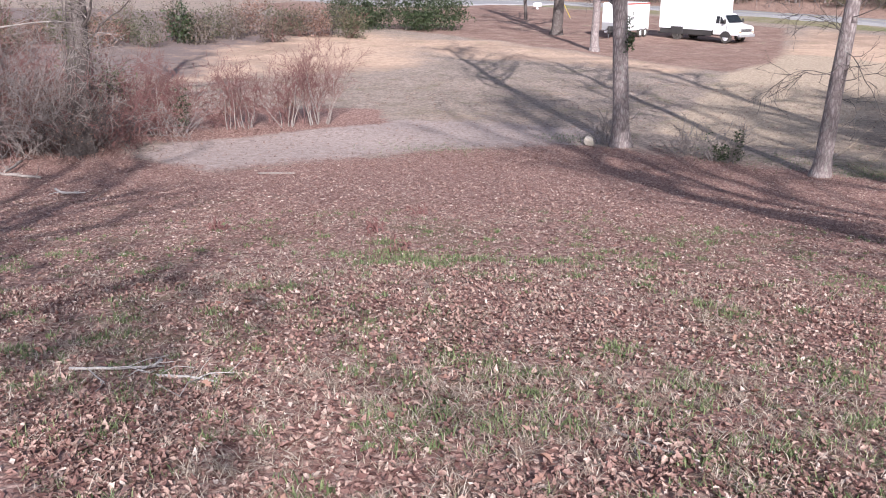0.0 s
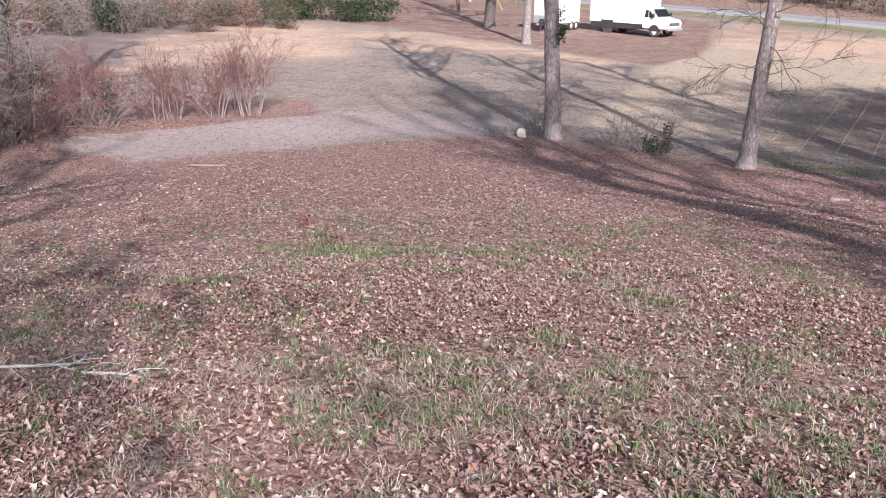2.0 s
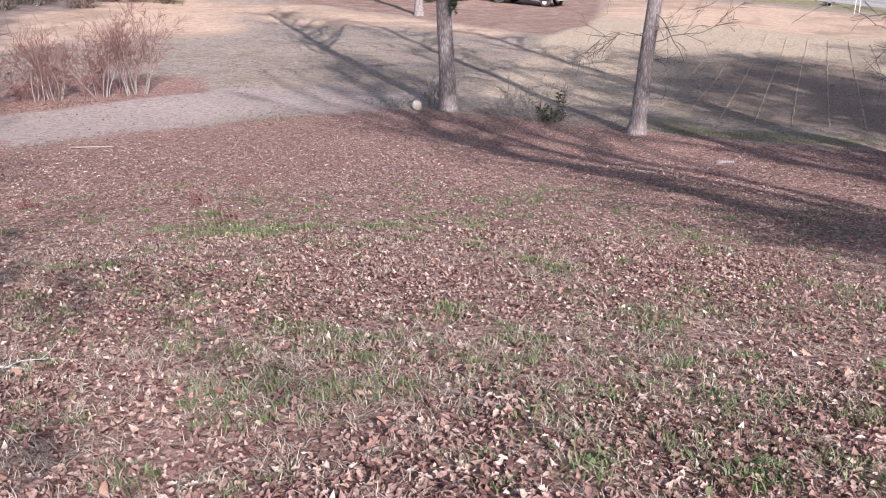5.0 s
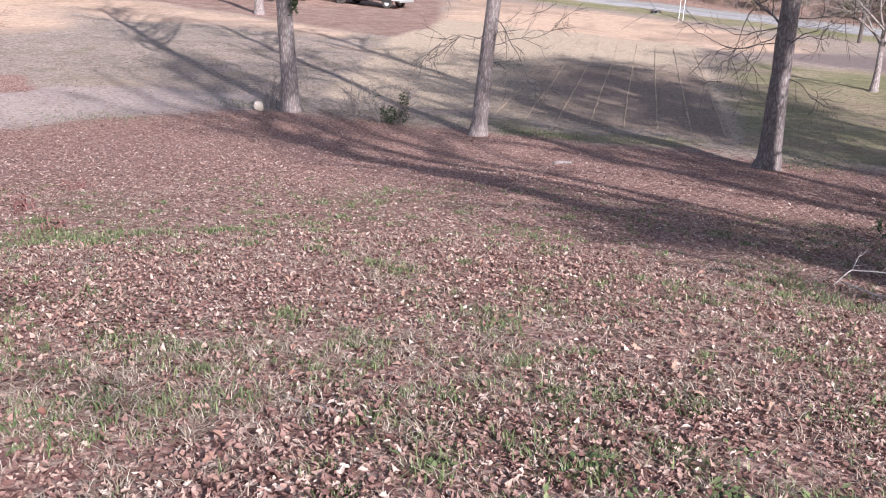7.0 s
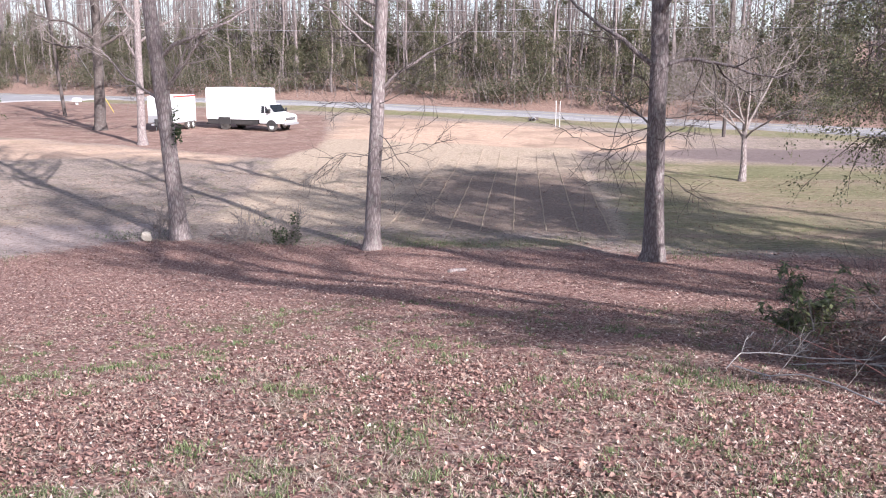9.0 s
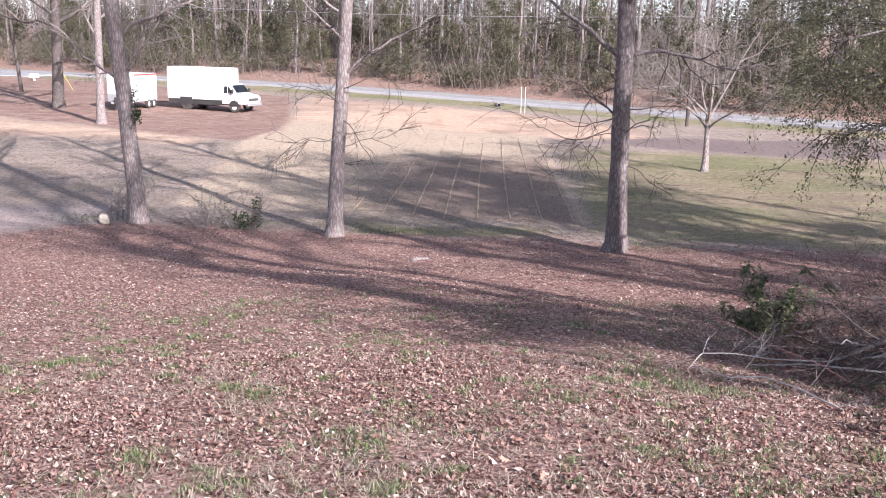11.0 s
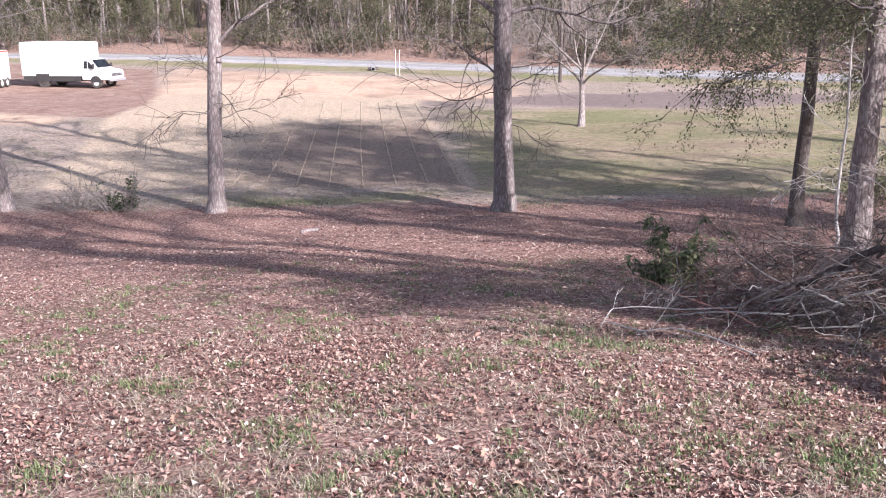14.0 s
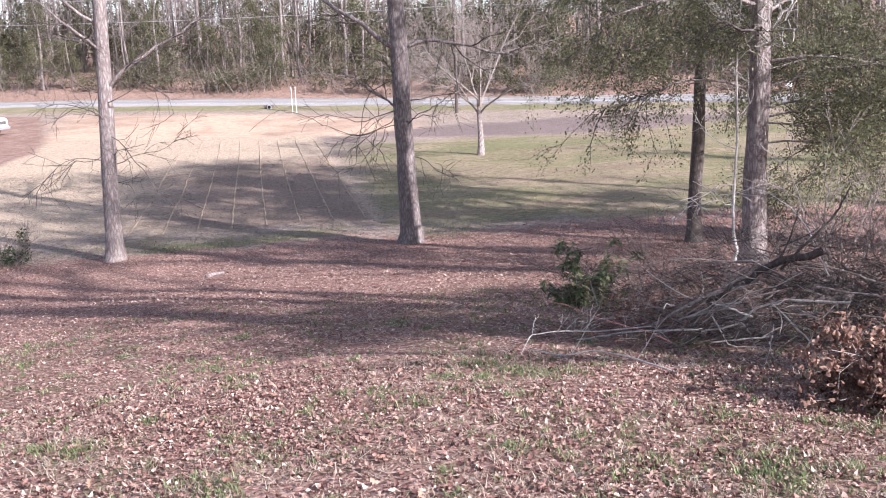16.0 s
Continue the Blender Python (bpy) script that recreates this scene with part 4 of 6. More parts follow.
# ---- the woods beyond the road ----
def woods_tree(seed, high, r):
    """Trunk and crown meshes of one woodland tree."""
    rng = rng_of(seed)
    tb = Tubes()
    hs = np.linspace(-0.3, high, 10)
    sway = np.cumsum(rng.normal(0, 0.10, (10, 2)), 0)
    pts = np.stack([sway[:, 0], sway[:, 1], hs], 1)
    tb.add(pts, np.linspace(r, r * 0.3, 10), 7, 0.05, rng)
    tw = Tubes()
    for _ in range(17):
        f = rng.uniform(0.2, 0.9)
        k = min(int(f * 9), 8)
        q = pts[k] + (pts[k + 1] - pts[k]) * (f * 9 - k)
        a = rng.uniform(0, 6.28)
        grow(tw, rng, q, [math.sin(a), math.cos(a), rng.uniform(0.3, 1.2)], rng.uniform(1.5, 3.8), r * 0.28, 2, 4, (2, 5), 0.16, 0.03, (0.4, 1.0), None, (0.4, 0.65), 0.012)
    return tb.mesh("trunk"), tw.mesh("crown")


woods_models = [woods_tree(200 + k, h, r) for k, (h, r) in enumerate([(20, 0.20), (23, 0.26), (17, 0.14), (21, 0.17), (15, 0.11), (24, 0.22), (18, 0.15)])]


def build_woods():
    rng = rng_of(9)
    made = []
    for k, (tm, wm) in enumerate(woods_models):
        t = thing("tree", (0, 0, -60), "tall bare woodland tree beyond the road", "tree", "bare woodland trees")
        part("trunk", tm, WOODS_BARK, t)
        part("crown", wm, WOODS_BARK, t)
        made.append(t)
    first = set()
    xs = np.concatenate([np.linspace(-150, -50, 26), np.linspace(-50, 75, 84)])
    for i, x in enumerate(xs):
        k = int(rng.integers(len(made)))
        x = x + rng.normal(0, 1.5)
        off = 13 + 24 * rng.random() ** 1.4
        slope = (road_y(x + 2) - road_y(x - 2)) / 4
        s = math.sqrt(1 + slope**2)
        p = (x - slope / s * off, road_y(x) + off / s)
        m = Matrix.Translation(Vector(on(*p))) @ pose(0, 0, 0, 0, rng.normal(0, 2.0), rng.uniform(0, 360))
        if k not in first:
            made[k].matrix_basis = m
            first.add(k)
        else:
            copy_thing(made[k], m)
    # deeper in: plain stems, too many to count
    tb = Tubes()
    for _ in range(800):
        x = rng.uniform(-170, 120)
        off = rng.uniform(22, 85)
        slope = (road_y(x + 2) - road_y(x - 2)) / 4
        s = math.sqrt(1 + slope**2)
        px, py = x - slope / s * off, road_y(x) + off / s
        hs = np.linspace(-0.3, rng.uniform(14, 24), 5)
        sw = np.cumsum(rng.normal(0, 0.15, (5, 2)), 0)
        r = rng.uniform(0.08, 0.24)
        base = np.array([px, py, float(gz(px, py))])
        pts = np.stack([sw[:, 0], sw[:, 1], hs], 1) + base
        tb.add(pts, np.linspace(r, r * 0.3, 5), 5)
        for _ in range(11):
            q = pts[int(rng.integers(1, 5))]
            a = rng.uniform(0, 6.28)
            path = limb_path(rng, q - (0, 0, rng.uniform(0, 3)), [math.sin(a), math.cos(a), rng.uniform(0.4, 1.4)], rng.uniform(2, 5), 4, 0.2, 0.03)
            tb.add(path, np.linspace(r * 0.3, 0.02, 5), 3)
    for _ in range(17000):
        x = rng.uniform(-130, 95)
        off = rng.uniform(12, 45)
        slope = (road_y(x + 2) - road_y(x - 2)) / 4
        s = math.sqrt(1 + slope**2)
        px, py = x - slope / s * off, road_y(x) + off / s
        a = rng.uniform(0, 6.28)
        path = limb_path(rng, (px, py, float(gz(px, py)) + rng.uniform(4, 19)), [math.sin(a), math.cos(a), rng.uniform(0.2, 1.6)], rng.uniform(1.2, 3.2), 3, 0.3, 0.03)
        tb.add(path, np.linspace(0.028, 0.012, 4), 3)
    tagged(part("woods", tb.mesh("woods"), WOODS_BARK), "deep winter woods of bare grey stems", "woods", kind="stuff")


build_woods()


def evergreen_model(seed, high, wide):
    """Trunk and foliage of a ragged woodland evergreen, clothed nearly to the ground."""
    rng = rng_of(seed)
    tb = Tubes()
    hs = np.linspace(-0.3, high * 0.95, 7)
    tb.add(np.stack([0.1 * np.sin(hs), 0.1 * np.cos(hs * 0.7), hs], 1), np.linspace(0.14, 0.03, 7), 6)
    lists = []
    for k in range(15):
        f = (k + rng.random()) / 15
        a = rng.uniform(0, 6.28)
        w = wide * (1.0 - 0.72 * f) * rng.uniform(0.6, 1.1)
        c = (math.sin(a) * w * 0.55, math.cos(a) * w * 0.55, high * (0.08 + 0.86 * f))
        lists.append(blob_leaves(rng, c, (w * 0.62, w * 0.62, high * 0.10), 290, (0.08, 0.19), 0.1))
    v, f = joined(lists)
    return tb.mesh("trunk"), mesh_np("foliage", v, f)


def build_evergreens():
    rng = rng_of(29)
    made = []
    for k, (h, w) in enumerate(((8.0, 3.0), (6.0, 2.6), (9.5, 2.8), (4.5, 2.4), (7.0, 3.4))):
        t = thing("evergreen_tree", (0, 0, 0), "ragged olive evergreen at the edge of the woods", "tree", "woodland evergreens")
        tm, fm = evergreen_model(280 + k, h, w)
        part("trunk", tm, WOODS_BARK, t)
        part("foliage", fm, CEDAR_GREEN if k % 2 == 0 else WOODS_GREEN, t)
        made.append(t)
    xs = np.concatenate([np.linspace(-120, -45, 30), np.linspace(-45, 62, 80)])
    for i, x in enumerate(xs):
        x = x + rng.normal(0, 1.2)
        deep = i % 3 == 0
        off = 24 + 18 * rng.random() if deep else 9.5 + 13 * rng.random() ** 1.5
        big = rng.uniform(1.1, 1.45) if deep else rng.uniform(0.8, 1.15)
        slope = (road_y(x + 2) - road_y(x - 2)) / 4
        s = math.sqrt(1 + slope**2)
        m = Matrix.Translation(Vector(on(x - slope / s * off, road_y(x) + off / s))) @ pose(0, 0, 0, 0, rng.normal(0, 3), rng.uniform(0, 360)) @ Matrix.Scale(big, 4)
        if i < len(made):
            made[i].matrix_basis = m
        else:
            copy_thing(made[i % 5], m)


build_evergreens()


def build_undergrowth():
    rng = rng_of(19)
    lists, tb = [], Tubes()
    for i in range(430):
        x = rng.uniform(-150, 95)
        off = 6.4 + 4.5 * rng.random() if i % 2 else 10 + 45 * rng.random() ** 1.3
        slope = (road_y(x + 2) - road_y(x - 2)) / 4
        s = math.sqrt(1 + slope**2)
        px, py = x - slope / s * off, road_y(x) + off / s
        z = float(gz(px, py))
        patch = 0.5 + 0.5 * math.sin(x * 0.19) * math.sin(x * 0.071 + 1)
        deep = float(np.clip((off - 10) / 20, 0, 1))
        high = rng.uniform(0.7, 1.5) + patch * rng.uniform(0.4, 1.3) + 3.2 * deep
        w = rng.uniform(1.2, 2.4) + 1.0 * deep
        if rng.random() < 0.85:
            lists.append(blob_leaves(rng, (px, py, z + high * 0.9), (w, w, high), int(190 + 140 * high), (0.13, 0.28) if deep < 0.4 else (0.25, 0.55), 0.2))
        for _ in range(5):
            a = rng.uniform(0, 6.28)
            path = limb_path(rng, (px + rng.normal(0, w), py + rng.normal(0, w), z), [math.sin(a) * 0.4, math.cos(a) * 0.4, 1], rng.uniform(2.0, 7.5), 4, 0.2, 0.0)
            tb.add(path, np.linspace(0.028, 0.008, 5), 3)
    # climbers that clothe some of the trunks
    for _ in range(40):
        x = rng.uniform(-120, 75)
        off = rng.uniform(10, 24)
        slope = (road_y(x + 2) - road_y(x - 2)) / 4
        s = math.sqrt(1 + slope**2)
        px, py = x - slope / s * off, road_y(x) + off / s
        z = float(gz(px, py))
        for h in np.arange(1.5, rng.uniform(5, 12), 1.1):
            lists.append(blob_leaves(rng, (px + rng.normal(0, 0.4), py, z + h), (0.8, 0.8, 1.0), 70, (0.12, 0.3), 0.3))
    v, f = joined(lists)
    tagged(part("undergrowth", mesh_np("undergrowth", v, f), WOODS_GREEN), "olive evergreen undergrowth along the edge of the woods", "undergrowth", kind="stuff")
    tagged(part("brushwood", tb.mesh("brushwood"), WOODS_BARK), "bare grey brushwood along the edge of the woods", "brushwood", kind="stuff")


build_undergrowth()


# ---- vehicles ----
def add_wheel(parent, x, y, r, width, out, rim_mat, name="wheel"):
    """A wheel on its axle along y; out is +1 or -1, the side that shows."""
    hub = part(name, wheel_ring(bmesh.new(), r * 0.62, r, -width / 2, width / 2), RUBBER, parent)
    hub.matrix_basis = pose(x, y, r)
    bm = bmesh.new()
    wheel_ring(bm, r * 0.30, r * 0.64, out * (width / 2 - 0.05), out * (width / 2 - 0.12), 24)
    wheel_ring(bm, 0.001, r * 0.32, out * (width / 2 - 0.01), out * (width / 2 - 0.10), 16)
    for k in range(8):
        a = k * math.pi / 4
        bmesh.ops.create_cube(bm, size=1.0, matrix=Matrix.LocRotScale((0.22 * r / 0.4 * math.cos(a), out * (width / 2 - 0.04), 0.22 * r / 0.4 * math.sin(a)), None, (0.03, 0.03, 0.03)))
    part("rim", bm, rim_mat, hub)
    return hub


def box_truck(at, turn):
    t = thing("box_truck", at, "white box truck with a van cab parked on bare earth", "truck", turn=turn)
    # cargo body, with rounded top edges and thin corner rails
    bm = bmesh.new()
    prism_bm(bm, [(-3.05, 0.84), (1.62, 0.84), (1.62, 2.85), (1.40, 3.13), (-3.05, 3.15)], -1.1, 1.1, 0.05)
    part("cargo_body", bm, WHITE_PAINT, t)
    for z in (0.86, 3.09):
        for y in (-1.115, 1.115):
            part("rail", box_bm(bmesh.new(), -3.03, 1.55, y - 0.015, y + 0.015, z - 0.03, z + 0.03, 0.006), WHITE_PAINT, t)
    for x in (-3.04, -1.5, 0.05, 1.6):
        for y in (-1.112, 1.112):
            part("corner_post", box_bm(bmesh.new(), x - 0.03, x + 0.03, y - 0.012, y + 0.012, 0.90, 3.05, 0.005), WHITE_PAINT, t)
    part("rear_door", box_bm(bmesh.new(), -3.085, -3.05, -1.0, 1.0, 0.8, 3.0, 0.01), WHITE_PAINT, t)
    # cab: one side outline drawn out across, with its glass proud of it
    bm = bmesh.new()
    prism_bm(bm, [(1.5, 0.55), (3.55, 0.55), (3.62, 0.70), (3.62, 1.02), (3.50, 1.20), (2.72, 1.32), (2.18, 1.93), (1.95, 2.0), (1.5, 2.0)], -0.98, 0.98, 0.07)
    part("cab", bm, WHITE_PAINT, t)
    bm = bmesh.new()
    a = [(2.66, 1.36), (2.23, 1.86)]
    v = [bm.verts.new((x + 0.075, y, z + 0.06)) for x, y, z in ((a[0][0], -0.82, a[0][1]), (a[0][0], 0.82, a[0][1]), (a[1][0], 0.76, a[1][1]), (a[1][0], -0.76, a[1][1]))]
    face = bm.faces.new(v)
    bmesh.ops.solidify(bm, geom=[face], thickness=0.02)
    part("windscreen", bm, GLASS, t)
    for y in (-1, 1):
        bm = bmesh.new()
        prism_bm(bm, [(1.72, 1.34), (2.02, 1.34), (2.02, 1.84), (1.78, 1.84)], y * 0.975, y * 0.992, 0.004)
        part("side_window", bm, GLASS, t)
        bm = bmesh.new()
        prism_bm(bm, [(2.07, 1.34), (2.55, 1.34), (2.14, 1.82), (2.07, 1.82)], y * 0.975, y * 0.992, 0.004)
        part("side_window", bm, GLASS, t)
        part("door_seam", box_bm(bmesh.new(), 1.66, 1.675, y * 0.982 - 0.004, y * 0.982 + 0.004, 0.62, 1.9), BLACK_TRIM, t)
        part("door_seam", box_bm(bmesh.new(), 2.62, 2.635, y * 0.982 - 0.004, y * 0.982 + 0.004, 0.75, 1.3), BLACK_TRIM, t)
        part("door_handle", box_bm(bmesh.new(), 1.72, 1.86, y * 0.99 - 0.012, y * 0.99 + 0.012, 1.16, 1.19, 0.006), GREY_TRIM, t)
        mirror = part("mirror", box_bm(bmesh.new(), 2.50, 2.60, y * 1.12 - 0.09, y * 1.12 + 0.09, 1.38, 1.66, 0.02), BLACK_TRIM, t)
        part("mirror_arm", box_bm(bmesh.new(), 2.53, 2.57, min(y * 0.95, y * 1.1), max(y * 0.95, y * 1.1), 1.48, 1.51), BLACK_TRIM, mirror)
        # wheel housing: a dark arch over the front wheel
        bm = bmesh.new()
        arch = [(2.58 + 0.445 * math.cos(q), 0.40 + 0.445 * math.sin(q)) for q in np.linspace(0.02, math.pi - 0.02, 14)]
        prism_bm(bm, arch, y * 0.93, y * 0.988)
        part("wheel_arch", bm, BLACK_TRIM, t)
        part("headlight", box_bm(bmesh.new(), 3.60, 3.645, y * 0.80 - 0.11, y * 0.80 + 0.11, 0.84, 1.02, 0.012), LAMP_CLEAR, t)
        part("indicator", box_bm(bmesh.new(), 3.60, 3.640, y * 0.80 - 0.11, y * 0.80 + 0.11, 0.75, 0.82, 0.01), LAMP_AMBER, t)
        part("skirt", box_bm(bmesh.new(), -3.01, 1.48, y * 1.05 - 0.02, y * 1.05 + 0.02, 0.46, 0.86, 0.01), BLACK_TRIM, t, "black lower skirt")
        bm = bmesh.new()
        prism_bm(bm, [(-1.98, 0.44), (-1.98, 0.98), (-0.92, 0.98), (-0.92, 0.44)], y * 1.05, y * 1.15, 0.015)
        part("wheel_arch", bm, BLACK_TRIM, t)
        add_wheel(t, 2.58, y * 0.86, 0.39, 0.24, y, WHITE_PAINT)
        add_wheel(t, -1.45, y * 1.00, 0.39, 0.28, y, RUBBER)
        part("tail_lamp", box_bm(bmesh.new(), -3.10, -3.06, y * 0.9 - 0.07, y * 0.9 + 0.07, 0.52, 0.66, 0.01), RED_TRIM, t)
    part("grille", box_bm(bmesh.new(), 3.60, 3.635, -0.66, 0.66, 0.80, 1.02, 0.01), BLACK_TRIM, t)
    for k in range(4):
        part("grille_bar", box_bm(bmesh.new(), 3.63, 3.65, -0.64, 0.64, 0.825 + 0.055 * k, 0.84 + 0.055 * k), GREY_TRIM, t)
    part("bumper", box_bm(bmesh.new(), 3.58, 3.74, -0.96, 0.96, 0.46, 0.64, 0.03), GREY_TRIM, t)
    part("rear_bumper", box_bm(bmesh.new(), -3.20, -3.05, -1.0, 1.0, 0.42, 0.56, 0.02), BLACK_TRIM, t)
    for y in (-0.4, 0.4):
        part("chassis_rail", box_bm(bmesh.new(), -3.0, 2.6, y - 0.06, y + 0.06, 0.46, 0.66), BLACK_TRIM, t)
    part("fuel_tank", box_bm(bmesh.new(), -0.6, 0.7, -0.95, -0.55, 0.38, 0.66, 0.04), BLACK_TRIM, t)
    return t


def cargo_trailer(at, turn):
    t = thing("cargo_trailer", at, "white enclosed cargo trailer with a red top edge and twin axles", "trailer", turn=turn)
    part("body", prism_bm(bmesh.new(), [(-1.9, 0.5), (1.9, 0.5), (1.9, 2.42), (1.75, 2.52), (-1.9, 2.52)], -1.0, 1.0, 0.04), WHITE_PAINT, t)
    part("stone_guard", box_bm(bmesh.new(), 1.905, 1.925, -0.96, 0.96, 0.54, 1.1, 0.006), GREY_TRIM, t)
    for y in (-1, 1):
        part("top_trim", box_bm(bmesh.new(), -1.88, 1.75, y * 1.008 - 0.012, y * 1.008 + 0.012, 2.40, 2.50, 0.004), RED_TRIM, t)
        part("bottom_rail", box_bm(bmesh.new(), -1.88, 1.86, y * 1.008 - 0.012, y * 1.008 + 0.012, 0.52, 0.60, 0.004), GREY_TRIM, t)
        part("mudguard", prism_bm(bmesh.new(), [(-1.55, 0.55), (-1.45, 0.82), (0.15, 0.82), (0.25, 0.55), (0.15, 0.74), (-1.45, 0.74)][:4], y * 1.0, y * 1.16, 0.02), WHITE_PAINT, t)
        for x in (-1.05, -0.25):
            add_wheel(t, x, y * 1.06, 0.33, 0.2, y, WHITE_PAINT)
        part("tongue_bar", prism_bm(bmesh.new(), [(1.8, 0.42), (3.0, 0.42), (3.0, 0.52), (1.8, 0.52)], y * 0.05, y * 0.15), BLACK_TRIM, t)
    part("coupler", box_bm(bmesh.new(), 2.95, 3.2, -0.08, 0.08, 0.44, 0.56, 0.02), GREY_TRIM, t)
    tb = Tubes()
    tb.add([(2.6, 0, 0.02), (2.6, 0, 0.05), (2.6, 0, 0.9)], [0.06, 0.035, 0.035], 8)
    part("jack", tb.mesh("jack"), BLACK_TRIM, t)
    part("propane_box", box_bm(bmesh.new(), 1.98, 2.3, -0.3, 0.3, 0.53, 0.85, 0.03), BLACK_TRIM, t)
    part("side_door", box_bm(bmesh.new(), 0.6, 1.4, 1.002, 1.018, 0.66, 2.3, 0.006), WHITE_PAINT, t)
    return t


box_truck(on(-17.5, 69.90), -20.4)
cargo_trailer(on(-23.2, 69.4), -98.5)


# ---- roadside furniture ----
def utility_pole(foot, top, r=0.14):
    foot, top = np.asarray(foot, float), np.asarray(top, float)
    t = thing("utility_pole", foot, "dark wooden utility pole beside the road", "pole", "utility poles")
    tb = Tubes()
    k = np.linspace(-0.03, 1, 9)[:, None]
    tb.add((top - foot) * k, np.linspace(r, r * 0.75, 9), 10)
    part("mast", tb.mesh("mast"), BARK_DARK, t)
    arm = top - foot
    part("crossarm", box_bm(bmesh.new(), arm[0] - 1.0, arm[0] + 1.0, arm[1] - 0.06, arm[1] + 0.06, arm[2] - 0.6, arm[2] - 0.48, 0.01), BARK_DARK, t)
    for x in (-0.9, 0.0, 0.9):
        tb = Tubes()
        tb.add([(arm[0] + x, arm[1], arm[2] - 0.5), (arm[0] + x, arm[1], arm[2] - 0.35), (arm[0] + x, arm[1], arm[2] - 0.3)], [0.05, 0.06, 0.02], 8)
        part("insulator", tb.mesh("insulator"), GREY_TRIM, t)
    return t


pole_a, pole_b, pole_c = on(17.94, 69.6), on(-36.3, 80.2), on(58, 38)
utility_pole(pole_a, pole_a + (0.1, 0, 10.8))
utility_pole(pole_b, pole_b + (-1.0, 0, 11.0), 0.16)
utility_pole(pole_c, pole_c + (0, 0, 10.8))
for h, name in ((9.55, "power_line"), (7.95, "telephone_line"), (10.4, "power_line")):
    for a, b in ((pole_b, pole_a), (pole_a, pole_c)):
        tb = Tubes()
        k = np.linspace(0, 1, 25)[:, None]
        p = a * (1 - k) + b * k + (0, 0, h)
        p[:, 2] -= 0.55 * 4 * (k * (1 - k))[:, 0]
        tb.add(p, np.full(25, 0.014), 4)
        tagged(part(name, tb.mesh(name), GREY_TRIM), "thin cable strung between the roadside poles", "cable", "overhead cables")


def post_thing(name, foot, height, width, material, label, category, group=""):
    t = thing(name, foot, label, category, group)
    part("post", box_bm(bmesh.new(), -width / 2, width / 2, -width / 2, width / 2, -0.1, height, width * 0.15), material, t)
    return t


for dx in (-0.15, 0.17):
    p = post_thing("marker_post", on(6.2 + dx, 75.9), 2.25 - abs(dx), 0.05, LINE_WHITE, "slim white marker post in the grass by the road", "post", "white marker posts")
    part("cap", box_bm(bmesh.new(), -0.045, 0.045, -0.045, 0.045, 2.05, 2.09, 0.01), LINE_WHITE, p)

for x, y, h in ((38.98, 58.35, 1.55), (43.5, 52.5, 1.3)):
    s = post_thing("road_sign", on(x, y), h, 0.06, GREY_TRIM, "small white road sign on a metal post seen through branches", "sign", "small road signs")
    bm = bmesh.new()
    prism_bm(bm, [(-0.22, h - 0.1), (0.22, h - 0.1), (0.3, h + 0.12), (0.0, h + 0.36), (-0.3, h + 0.12)], -0.05, -0.035, 0.004)
    part("panel", bm, WHITE_PAINT, s)

mb = post_thing("mailbox", on(-42.6, 97.2), 0.35, 0.25, LINE_WHITE, "low white box on a short post beside the road", "mailbox")
bm = bmesh.new()
prism_bm(bm, [(-0.4, 0.3), (0.4, 0.3), (0.4, 0.62), (0.28, 0.72), (-0.28, 0.72), (-0.4, 0.62)], -0.28, 0.28, 0.02)
part("box", bm, WHITE_PAINT, mb)
gw = thing("guy_wire", on(-33.4, 83.6), "guy wire with a yellow plastic guard", "guy wire")
tb = Tubes()
g0, g1 = np.array([0.2, 0, -0.05]), np.array([-3.6, -3.2, 9.0])
tb.add([g0, (g0 + g1) / 2, g1], [0.012] * 3, 5)
part("wire", tb.mesh("wire"), GREY_TRIM, gw)
tb = Tubes()
tb.add([g0 * (1 - k) + g1 * k for k in (0.02, 0.1, 0.2)], [0.03] * 3, 8)
part("guard", tb.mesh("guard"), YELLOW_PAINT, gw, "yellow plastic guard")

cv = thing("culvert_pipe", on(4.74, 84.6), "dark culvert mouth in the grass verge", "culvert")
part("pipe", wheel_ring(bmesh.new(), 0.15, 0.2, -0.4, 0.4, 20), GREY_TRIM, cv).matrix_basis = pose(0, 0, 0.12)
part("headwall", box_bm(bmesh.new(), -0.45, 0.45, 0.1, 0.3, -0.1, 0.3, 0.02), BARK_DARK, cv)


# ---- shrubs, brambles and dead wood ----
def polar(az, r, up=0.0):
    a = radians(az)
    return on(r * math.sin(a), r * math.cos(a), up)


